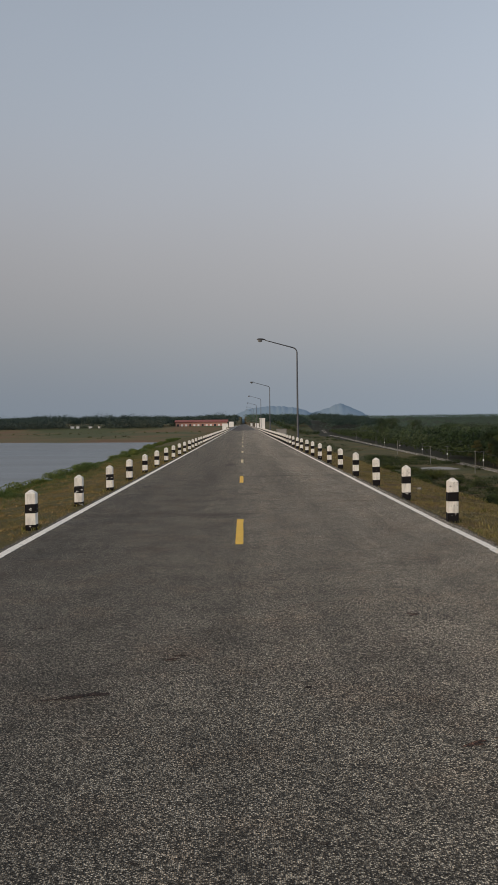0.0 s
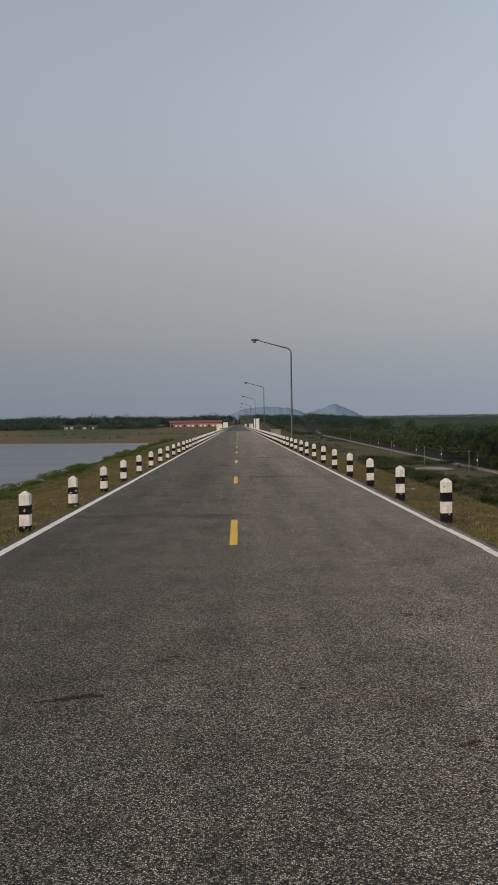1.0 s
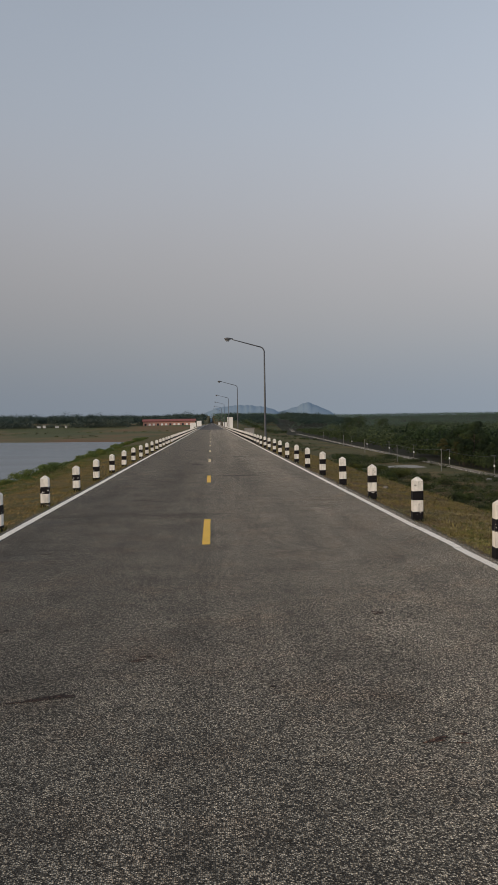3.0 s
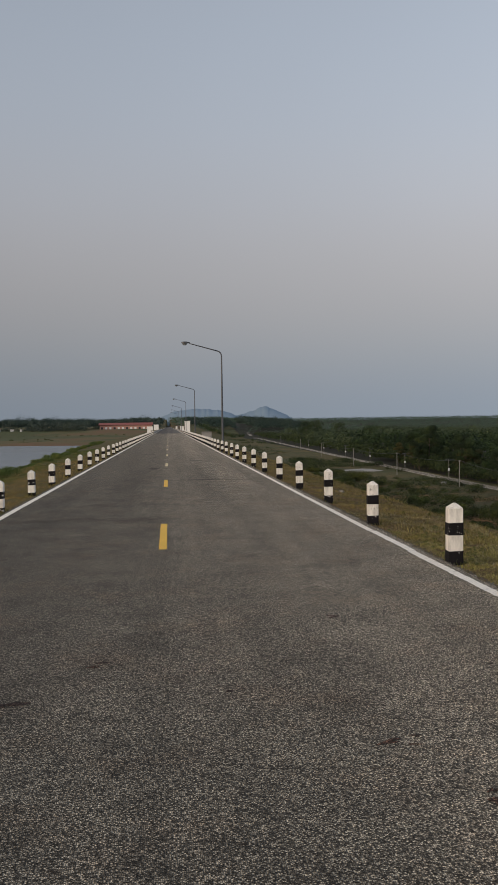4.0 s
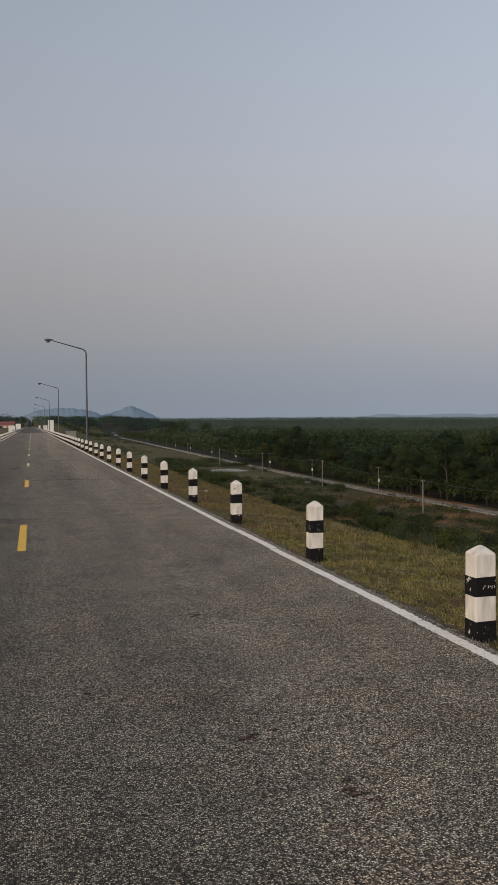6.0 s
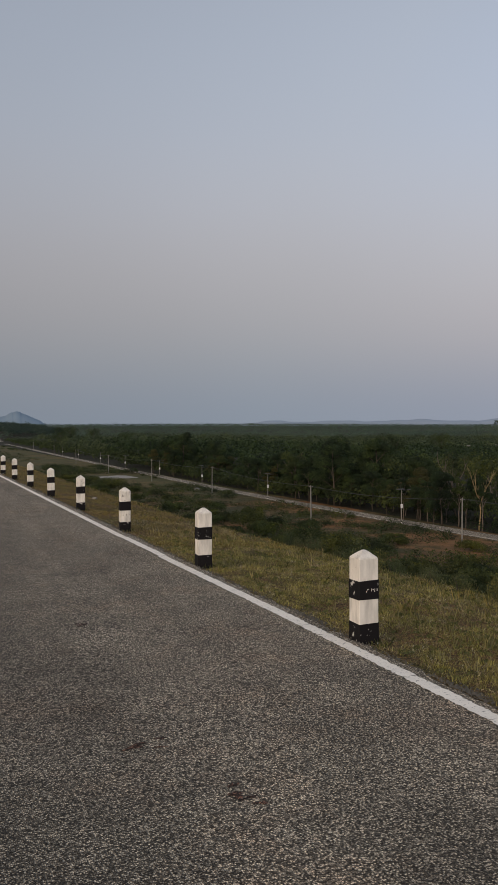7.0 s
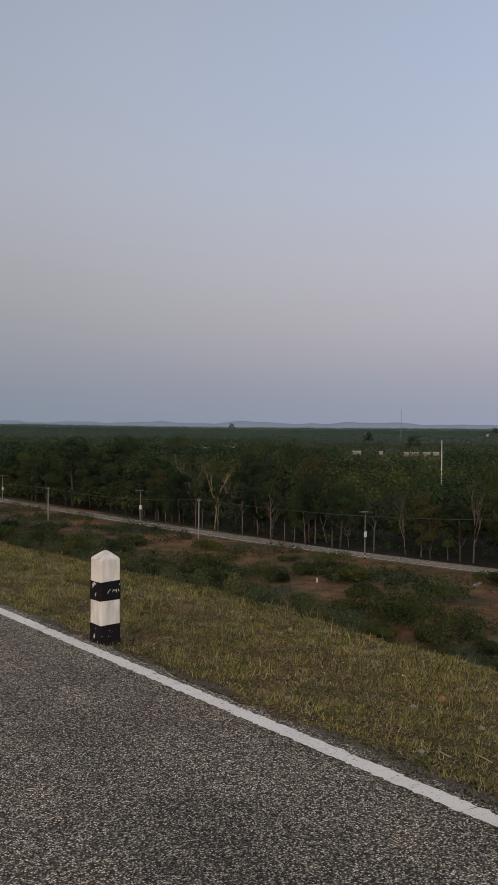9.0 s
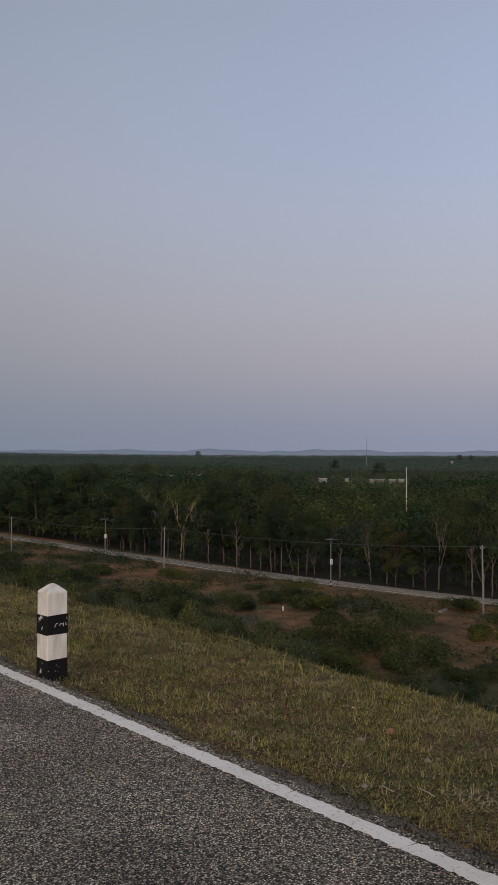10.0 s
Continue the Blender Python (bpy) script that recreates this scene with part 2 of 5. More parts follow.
M_BARK = plain("bark", (0.09, 0.075, 0.058), 0.95, 0, 0.4, 1.5, 0.4)
M_BARKPALE = plain("pale_bark", (0.17, 0.14, 0.115), 0.95, 0, 0.35, 1.2, 0.4)
M_BARKGOLD = plain("sunlit_dead_wood", (0.36, 0.27, 0.14), 0.95, 0, 0.35, 1.2, 0.4)


def foliage(name, dark, light, patch=0.03, crown=0.0, thinness=0.34):
    m = Mat(name, 0.75, 0, 0.25)
    col = m.ramp(m.island, [(0.0, tuple(dark)), (0.6, tuple((a + b) / 2 for a, b in zip(dark, light))), (1.0, tuple(light))])
    hue = m.ramp(m.rand, [(0.0, (0.75, 0.85, 0.75)), (0.5, (1.0, 1.0, 1.0)), (1.0, (1.3, 1.12, 0.8))])
    col = m.mix(1.0, col, hue, 'MULTIPLY')
    big = m.ramp(m.noise(m.pos, patch, 4), [(0.3, (0.72, 0.78, 0.78)), (0.5, (1.0, 1.0, 1.0)), (0.72, (1.35, 1.22, 0.95))])
    col = m.mix(1.0, col, big, 'MULTIPLY')
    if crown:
        # canopy light and dark painted in by noise: whole crowns lighter, duller or darker
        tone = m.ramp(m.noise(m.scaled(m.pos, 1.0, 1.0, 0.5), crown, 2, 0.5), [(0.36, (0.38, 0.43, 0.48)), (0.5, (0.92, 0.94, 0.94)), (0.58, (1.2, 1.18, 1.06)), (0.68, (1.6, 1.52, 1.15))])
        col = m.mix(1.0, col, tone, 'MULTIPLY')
    m.color(col)
    # light comes through the leaves as well
    thin = m.n.new("ShaderNodeBsdfTranslucent")
    m.l.new(col, thin.inputs["Color"])
    both = m.n.new("ShaderNodeMixShader")
    both.inputs[0].default_value = thinness
    m.l.new(m.b.outputs[0], both.inputs[1])
    m.l.new(thin.outputs[0], both.inputs[2])
    m.l.new(both.outputs[0], m.n["Material Output"].inputs["Surface"])
    return m.m


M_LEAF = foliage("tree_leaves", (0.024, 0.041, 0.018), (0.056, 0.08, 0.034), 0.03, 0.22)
M_LEAFDRY = foliage("dry_tree_leaves", (0.04, 0.045, 0.02), (0.085, 0.085, 0.034))
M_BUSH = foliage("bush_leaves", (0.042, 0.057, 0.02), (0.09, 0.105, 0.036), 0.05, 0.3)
M_WEED = foliage("bank_weed_leaves", (0.055, 0.085, 0.024), (0.15, 0.19, 0.055))
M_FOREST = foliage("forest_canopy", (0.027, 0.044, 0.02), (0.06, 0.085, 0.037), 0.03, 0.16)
# paler, bluer greens for the farther woods: distance haze is mixed into leaf colours
M_MIDFOREST = foliage("hazed_mid_woodland", (0.048, 0.073, 0.043), (0.086, 0.115, 0.06), 0.012, 0.09)
M_FARFOREST = foliage("hazed_far_plantation", (0.085, 0.13, 0.084), (0.105, 0.15, 0.098), 0.003)
M_SHORE = foliage("hazed_far_shore_trees", (0.045, 0.066, 0.062), (0.08, 0.105, 0.095))
M_GRASS = foliage("grass_blades", (0.028, 0.033, 0.008), (0.45, 0.42, 0.13), 1.1, thinness=0.12)
M_DRYSCRUB = foliage("dry_scrub_grass", (0.05, 0.054, 0.022), (0.15, 0.098, 0.048), 0.09, 0.12)
M_ROSETTE = foliage("verge_weed_leaves", (0.07, 0.08, 0.026), (0.17, 0.165, 0.055), 1.2, thinness=0.12)
M_BROWWEED = foliage("brow_weed_leaves", (0.05, 0.062, 0.03), (0.125, 0.145, 0.07), 1.2)
M_DEADGRASS = foliage("dead_grass_blades", (0.07, 0.046, 0.022), (0.52, 0.375, 0.18), 1.3, thinness=0.12)
M_STRAW = foliage("dry_grass", (0.22, 0.18, 0.09), (0.66, 0.56, 0.36), 1.2, thinness=0.12)
M_STALK = foliage("pale_grass_stalks", (0.20, 0.19, 0.085), (0.52, 0.47, 0.25), 1.2, thinness=0.12)
M_GRASSBROWN = foliage("brown_grass_blades", (0.05, 0.05, 0.015), (0.25, 0.20, 0.065), 0.25, thinness=0.12)
M_GRASSFAR = foliage("olive_grass_blades", (0.05, 0.046, 0.013), (0.34, 0.26, 0.08), 0.25, thinness=0.12)


def ground_material():
    m = Mat("ground", 0.95, 0, 0.2)
    p = m.pos
    x = m.channel(p, "X")
    n1, n2, n3 = m.noise(p, 0.55, 6, 0.65), m.noise(p, 5.0, 6, 0.7), m.noise(p, 45.0, 4, 0.7)
    near = m.ramp(n1, [(0.36, (0.19, 0.095, 0.042)), (0.49, (0.15, 0.09, 0.036)), (0.63, (0.10, 0.08, 0.026))])
    near = m.mix(m.ramp(n2, [(0.44, 0.0), (0.64, 0.6)]), near, (0.10, 0.10, 0.03))
    near = m.mix(1.0, near, m.ramp(n3, [(0.36, 0.06), (0.5, 0.6), (0.64, 1.8)]), 'MULTIPLY')
    near = m.mix(m.math('MULTIPLY', m.math('LESS_THAN', x, 0.0), 0.6), near, m.mix(1.0, (0.085, 0.08, 0.03), m.ramp(n3, [(0.32, 0.4), (0.7, 1.6)]), 'MULTIPLY'))
    # low scrub land, with bare red-brown soil showing
    f1, f2 = m.noise(p, 0.045, 6, 0.65), m.noise(p, 0.5, 6, 0.7)
    far = m.ramp(f1, [(0.38, (0.062, 0.064, 0.026)), (0.48, (0.115, 0.074, 0.032)), (0.62, (0.26, 0.125, 0.052))])
    far = m.mix(1.0, far, m.ramp(f2, [(0.3, 0.5), (0.7, 1.45)]), 'MULTIPLY')
    far = m.mix(m.ramp(m.noise(p, 0.13, 6, 0.7), [(0.5, 0.0), (0.62, 0.8)]), far, (0.055, 0.06, 0.024))
    far = m.mix(m.ramp(m.math('MULTIPLY', m.channel(p, "Y"), 0.001), [(0.16, 0.0), (0.26, 0.7)]), far, m.mix(1.0, (0.066, 0.070, 0.024), m.ramp(f2, [(0.3, 0.6), (0.7, 1.4)]), 'MULTIPLY'))
    # dry lake margin: straw and red-brown bands
    s1 = m.noise(m.scaled(p, 1.0, 0.35, 1.0), 0.012, 6, 0.6)
    lake = m.ramp(s1, [(0.36, (0.15, 0.076, 0.042)), (0.46, (0.115, 0.09, 0.04)), (0.54, (0.065, 0.072, 0.027))])
    # shade under the trees is put into the floor colour past x = 86
    far = m.mix(m.math('GREATER_THAN', x, 86.0), far, m.mix(1.0, (0.028, 0.027, 0.017), m.ramp(f2, [(0.3, 0.6), (0.7, 1.4)]), 'MULTIPLY'))
    is_far = m.math('GREATER_THAN', m.math('ABSOLUTE', x), 16.0)
    is_lake = m.math('LESS_THAN', x, 0.0)
    col = m.mix(is_far, near, m.mix(is_lake, far, lake))
    m.color(col)
    m.bump(m.math('ADD', n3, n2), 0.6, 0.03)
    return m.m


M_GROUND = ground_material()


def water_material():
    m = Mat("lake_water", 0.12, 0, 0.5)
    m.b.inputs["IOR"].default_value = 1.33
    m.color((0.025, 0.033, 0.04))
    m.bump(m.noise(m.scaled(m.pos, 0.6, 1.0, 1.0), 1.6, 5, 0.6), 0.22, 0.03)
    # slicks of calm water between faintly rippled bands
    m.roughness(m.ramp(m.noise(m.scaled(m.pos, 0.006, 0.03, 1.0), 1.0, 4), [(0.4, 0.13), (0.6, 0.2)]))
    return m.m


M_WATER = water_material()
# distance haze over the hills is put into their blue base colours
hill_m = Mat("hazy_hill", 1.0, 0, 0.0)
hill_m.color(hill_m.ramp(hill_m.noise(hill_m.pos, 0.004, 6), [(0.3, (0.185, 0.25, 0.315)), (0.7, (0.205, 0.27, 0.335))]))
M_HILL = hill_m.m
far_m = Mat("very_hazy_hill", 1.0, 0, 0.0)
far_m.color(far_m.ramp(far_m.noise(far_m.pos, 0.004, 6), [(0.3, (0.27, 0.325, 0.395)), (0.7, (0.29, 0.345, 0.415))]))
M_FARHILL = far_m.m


# ---- mesh helpers ----
def mesh_of(name, verts, faces, mats, smooth=False, index=None):
    me = bpy.data.meshes.new(name)
    me.from_pydata([tuple(v) for v in verts], [], faces)
    for mt in (mats if isinstance(mats, (list, tuple)) else [mats]):
        me.materials.append(mt)
    if smooth:
        me.polygons.foreach_set("use_smooth", [True] * len(me.polygons))
    if index is not None:
        me.polygons.foreach_set("material_index", index)
    me.update()
    return me


def big_mesh(name, verts, loops_per_face, mat):
    """A mesh out of a numpy array of verts, where every face owns its own run of verts."""
    me = bpy.data.meshes.new(name)
    nv = len(verts)
    nf = nv // loops_per_face
    me.vertices.add(nv)
    me.vertices.foreach_set("co", np.asarray(verts, np.float32).ravel())
    me.loops.add(nv)
    me.loops.foreach_set("vertex_index", np.arange(nv, dtype=np.int32))
    me.polygons.add(nf)
    me.polygons.foreach_set("loop_start", np.arange(0, nv, loops_per_face, dtype=np.int32))
    me.materials.append(mat)
    me.update(calc_edges=True)
    return me


def part(name, data, parent=None, label=""):
    ob = new(name, data)
    ob.parent = parent
    return tagged(ob, label)


def bm_mesh(name, bm, mat, smooth=False):
    me = bpy.data.meshes.new(name)
    bmesh.ops.recalc_face_normals(bm, faces=bm.faces)
    bm.to_mesh(me)
    bm.free()
    me.materials.append(mat)
    if smooth:
        me.polygons.foreach_set("use_smooth", [True] * len(me.polygons))
    return me


def box_mesh(name, x0, y0, z0, x1, y1, z1, mat, bevel=0.0):
    bm = bmesh.new()
    bmesh.ops.create_cube(bm, size=1.0, matrix=Matrix.Translation(((x0 + x1) / 2, (y0 + y1) / 2, (z0 + z1) / 2)) @ Matrix.Diagonal((x1 - x0, y1 - y0, z1 - z0, 1)))
    if bevel:
        bmesh.ops.bevel(bm, geom=list(bm.edges), offset=bevel, segments=2, affect='EDGES', profile=0.6)
    return bm_mesh(name, bm, mat)


def tube(V, F, pts, radii, n=6):
    """Adds a tapered tube along pts to the lists V and F."""
    base = len(V)
    pts = [Vector(p) for p in pts]
    for i, (p, r) in enumerate(zip(pts, radii)):
        d = (pts[min(i + 1, len(pts) - 1)] - pts[max(i - 1, 0)]).normalized()
        a = d.cross(Vector((0.31, 0.95, 0.1))).normalized()
        b = d.cross(a)
        for k in range(n):
            t = 2 * math.pi * k / n
            V.append(tuple(p + a * (r * math.cos(t)) + b * (r * math.sin(t))))
    for i in range(len(pts) - 1):
        for k in range(n):
            q = base + i * n
            F.append((q + k, q + (k + 1) % n, q + n + (k + 1) % n, q + n + k))
    F.append(tuple(base + k for k in range(n))[::-1])
    F.append(tuple(base + (len(pts) - 1) * n + k for k in range(n)))


def smooth01(a, b, v):
    t = min(max((v - a) / (b - a), 0.0), 1.0)
    return t * t * (3 - 2 * t)


# ---- the lie of the land ----
LOW = -15.0          # plain behind the dam
LAKE = -6.0          # water level
ROAD_HALF = 3.13
LOWER_ROAD = [(-600, 150), (-100, 116), (0, 98), (40, 89.6), (60, 86.0), (75, 83.7), (90, 81.6), (105, 80.3), (125, 79.4), (150, 78.9), (180, 78.4), (220, 78.3),
              (260, 79.2), (310, 80.7), (380, 82.6), (450, 84.8), (560, 88), (861, 95), (1500, 100)]   # y, x of the dam-side edge
ROAD_Y, ROAD_X = [np.array(c, float) for c in zip(*LOWER_ROAD)]
LOWER_WIDTH = 3.9


def rise(r, az=0.0):
    return 3 * smooth01(450, 1500, r) + (26 - 7 * smooth01(0.3, 0.65, az)) * smooth01(1200, 3000, r)


def shore_y(x):
    return 338 + 0.30 * (-x - 40) + 14 * noise.noise((x * 0.012, 3.1, 0)) + 4 * noise.noise((x * 0.06, 7.1, 0))


def land(x, y):
    r = math.hypot(x, y)
    if abs(x) < ROAD_HALF - 0.25:
        zc = -0.07
    elif x > 0:
        low = LOW + rise(r, math.atan2(x, max(y, 1.0)))
        # the ground is levelled along the lower road
        level = smooth01(4, 14, abs(x - float(np.interp(y, ROAD_Y, ROAD_X)) - 2.5)) if x > 40 else 1.0
        low += level * (0.5 * noise.noise((x * 0.05, y * 0.05, 0)) + 0.9 * noise.noise((x * 0.016, y * 0.016, 5)))
        edge = 5.86 + 0.2 * smooth01(5, 8, y) - 0.66 * smooth01(8, 19, y) + 0.14 * noise.noise((0, y * 0.3, 1))
        if x < edge:
            zc = -0.02 - 0.08 * max(x - ROAD_HALF, 0) - 0.06 * smooth01(edge - 1.2, edge, x)
        else:
            zc = -0.31 - 0.42 * (x - edge) + 0.1 * math.exp(-(x - edge))- 0.1
        zc += 0.035 * noise.noise((x * 1.3, y * 1.3, 2)) * smooth01(3.2, 3.8, x)
        t = smooth01(-2.0, 2.0, zc - low)
        zc = low * (1 - t) + zc * t if zc - low < 2 else zc
        zc = max(zc, low)
    else:
        ax = -x
        low = -5.2 + 0.8 * rise(r) + 0.4 * noise.noise((x * 0.02, y * 0.02, 9))
        low += 3.0 * smooth01(690, 785, y - 0.1 * min(ax, 400))
        sy = shore_y(x)
        lake = -10.0
        k = smooth01(sy - 70, sy + 70, y)
        low = lake * (1 - k) + low * k
        edge = 6.6 + 0.03 * max(y - 20, 0) if y < 120 else 9.6
        if ax < edge:
            zc = -0.05 - 0.10 * max(ax - ROAD_HALF, 0)
        else:
            zc = -0.05 - 0.10 * (edge - ROAD_HALF) - 0.36 * (ax - edge)
        zc += 0.04 * noise.noise((x * 1.3, y * 1.3, 2)) * smooth01(3.2, 3.8, ax)
        zc = max(zc, low)
    # the dam runs out into higher land
    k = max(smooth01(760, 960, y) * (1 - smooth01(25, 70, x)), smooth01(1000, 1250, y) * (1 - smooth01(120, 260, x)))
    if k > 0:
        high = -0.6 + 0.8 * rise(r) - 0.01 * abs(x) * (1 - smooth01(900, 1500, y))
        zc = zc * (1 - k) + max(zc, min(high, 30)) * k
        if abs(x) < 5:
            zc = min(zc, -0.07)
    return zc


def spread(stops):
    """Grid lines: from each (start, step) up to the next start."""
    out = []
    for (a, s), (b, _) in zip(stops, stops[1:]):
        out += list(np.arange(a, b - s * 0.3, s))
    return out + [stops[-1][0]]


gx = spread([(-4400, 400), (-1600, 100), (-500, 30), (-140, 10), (-40, 3), (-13, 0.8), (-3.4, 0.26), (-2.8, 5.6), (2.8, 0.28), (7.2, 0.9), (16, 3), (50, 7), (130, 20), (300, 60), (900, 150), (2000, 400), (4400, 1)])
gy = spread([(-500, 60), (-60, 6), (0, 0.4), (16, 0.9), (40, 2.5), (90, 6), (200, 12), (460, 25), (1000, 60), (2000, 150), (4700, 1)])
gv = [(x, y, land(x, y)) for y in gy for x in gx]
nx = len(gx)
gf = [(j * nx + i, j * nx + i + 1, (j + 1) * nx + i + 1, (j + 1) * nx + i) for j in range(len(gy) - 1) for i in range(nx - 1)]
ground = tagged(new("ground", mesh_of("ground", gv, gf, M_GROUND, True)), "grassy dam embankment and dry scrub plain around it", "ground", kind="structure")

wv = [(-2500, -500, LAKE), (-12, -500, LAKE), (-12, 470, LAKE), (-2500, 1300, LAKE)]
tagged(new("water", mesh_of("water", wv, [(0, 1, 2, 3)], M_WATER)), "calm grey reservoir water below the dam", "water", kind="structure")


# ---- the road on the crest ----
def ribbon(name, rows, mat, thick, ends=True):
    """A slab along y: rows of (y, x_left, x_right, z)."""
    V, F = [], []
    for y, a, b, z in rows:
        V += [(a, y, z), (b, y, z), (b, y, z - thick), (a, y, z - thick)]
    for i in range(len(rows) - 1):
        q = 4 * i
        for k in range(4):
            F.append((q + k, q + 4 + k, q + 4 + (k + 1) % 4, q + (k + 1) % 4)[::-1])
    F.append((0, 1, 2, 3))
    q = 4 * (len(rows) - 1)
    F.append((q + 3, q + 2, q + 1, q))
    me = mesh_of(name, V, F, mat)
    bm = bmesh.new()
    bm.from_mesh(me)
    bmesh.ops.recalc_face_normals(bm, faces=bm.faces)
    bm.to_mesh(me)
    bm.free()
    return me


rng = random.Random(4)
rows = []
for y in spread([(-40, 4), (0, 0.11), (14, 0.35), (40, 3), (186, 1)]):
    j = 0.035 if 0 <= y < 40 else 0.0
    rows.append((y, -ROAD_HALF + 0.02 + rng.uniform(-j, j), ROAD_HALF + 0.02 + rng.uniform(-j, j), 0.0))
road = tagged(new("road", ribbon("road", rows, M_ASPHALT, 0.09)), "worn grey asphalt road along the dam crest", "road", kind="structure")
road_far = tagged(new("road_far", ribbon("road_far", [(186, -3.1, 3.1, 0.0), (500, -3.1, 3.1, 0.0), (1500, -3.1, 3.1, 0.0)], M_ASPHALT_DARK, 0.09)), "darker asphalt of the far stretch of road", "road", kind="structure")


def edge_line(x, y0, y1, seed, width=0.105, drift=lambda y: 0.0):
    """A painted line with frayed edges and cracks across it."""
    r = random.Random(seed)
    V, F = [], []
    y, off, was = y0, 0.0, 0.0
    while y < y1:
        near = y < 32
        length = min(r.uniform(0.35, 1.3) if near else 9.0, y1 - y)
        n = max(2, int(length / (0.022 if near else 4.5)))
        skew = r.uniform(-0.012, 0.012)
        for i in range(n + 1):
            yy = y + length * i / n
            off += drift(yy) - was
            was = drift(yy)
            j = 0.009 if near else 0.0
            V.append((x + off - width / 2 + r.uniform(-j, j), yy - skew, 0.004))
            V.append((x + off + width / 2 + r.uniform(-j, j), yy + skew, 0.004))
        b = len(V) - 2 * (n + 1)
        for i in range(n):
            F.append((b + 2 * i, b + 2 * i + 1, b + 2 * i + 3, b + 2 * i + 2))
        y += length + (r.uniform(0.001, 0.004) if near and r.random() < 0.6 else 0.0)
        if near:
            off = was + max(-0.004, min(0.004, off - was + r.uniform(-0.002, 0.002)))
    return mesh_of("edge_line", V, F, M_LINE)


part("edge_line", edge_line(3.015, -20, 10.74, 1, drift=lambda y: -0.032 * smooth01(6.5, 10.7, y)), road, "cracked white edge line")
part("edge_line", edge_line(3.004, 10.76, 12.87, 2, drift=lambda y: -0.012 * smooth01(10.8, 12.8, y)), road, "cracked white edge line")
part("edge_line", edge_line(2.972, 12.885, 186, 3), road, "cracked white edge line")
part("edge_line", edge_line(-2.97, -20, 186, 4, 0.12), road, "cracked white edge line")
part("edge_line", mesh_of("edge_line", [(2.9, 186.1, 0.004), (3.02, 186.1, 0.004), (3.02, 900, 0.004), (2.9, 900, 0.004)], [(0, 1, 2, 3)], M_LINE), road_far)
part("edge_line", mesh_of("edge_line", [(-3.02, 186.1, 0.004), (-2.9, 186.1, 0.004), (-2.9, 900, 0.004), (-3.02, 900, 0.004)], [(0, 1, 2, 3)], M_LINE), road_far)

for i in range(16):
    y0 = 11.47 + 11.75 * i
    r = random.Random(50 + i)
    V, F = [], []
    n = 24
    for k in range(n + 1):
        yy = y0 + 3.0 * k / n
        V += [(-0.088 - 0.052 + r.uniform(-.004, .004), yy, 0.004), (-0.088 + 0.052 + r.uniform(-.004, .004), yy, 0.004)]
    F = [(2 * k, 2 * k + 1, 2 * k + 3, 2 * k + 2) for k in range(n)]
    part("lane_dash", mesh_of("lane_dash", V, F, M_YELLOW if i < 2 else M_YELLOW_WORN), road if y0 < 180 else road_far, "yellow centre-line dash")


def blot(cx, cy, rx, ry, turn, seed, n=26, rough=0.5, mat=None):
    """A ragged thin patch of tar on the asphalt."""
    r = random.Random(seed)
    ph = [r.uniform(0, 6.28) for _ in range(5)]
    V = [(cx, cy, 0.005)]
    for k in range(n):
        a = 2 * math.pi * k / n
        s = 1 + rough * sum(math.sin((q + 2) * a + ph[q]) / (q + 2) for q in range(5)) + r.uniform(-0.1, 0.1)
        dx, dy = rx * s * math.cos(a), ry * s * math.sin(a)
        V.append((cx + dx * math.cos(turn) - dy * math.sin(turn), cy + dx * math.sin(turn) + dy * math.cos(turn), 0.003))
    return mesh_of("tar_patch", V, [(0, k + 1, (k + 1) % n + 1) for k in range(n)], mat or M_TAR)


m_soaked = asphalt("tar_soaked_asphalt", 0.5)
m_rust = asphalt("rust_stained_asphalt", 0.5, (1.5, 0.8, 0.55))
m_stain = asphalt("tar_stained_asphalt", 0.32, (1.35, 0.82, 0.62))
for k, (cx, cy, rx, ry, turn) in enumerate([
        (-0.95, 5.20, 0.105, 0.042, 0.35), (-1.10, 5.13, 0.10, 0.012, 0.3), (-0.46, 6.05, 0.035, 0.02, 0.1), (1.345, 7.25, 0.045, 0.028, 0),
        (-1.6, 6.9, 0.06, 0.012, 0.2), (1.40, 3.57, 0.03, 0.014, 0.1), (-0.58, 33.4, 0.24, 0.42, 0.0), (-1.18, 49.8, 0.3, 0.55, 0),
        (2.2, 17.6, 0.28, 0.05, 0.1), (-1.43, 18.2, 0.16, 0.07, 0), (2.65, 58, 0.35, 0.5, 0), (1.6, 40.5, 0.6, 0.4, 0), (0.95, 25.95, 0.85, 0.16, 0.02),
        (-2.0, 10.9, 0.06, 0.03, 0), (1.24, 4.42, 0.03, 0.012, 0.2), (0.35, 5.3, 0.03, 0.012, 0.5), (-0.1, 8.2, 0.03, 0.012, 0.2)]):
    if cy > 15:
        part("tar_patch", blot(cx, cy, rx, ry, turn, 80 + k, 40, 0.8, m_soaked), road, "faint tar-soaked patch")
    else:
        part("tar_patch", blot(cx, cy, rx, ry, turn, 80 + k, 30, 0.85, m_stain), road, "dark tar stain")
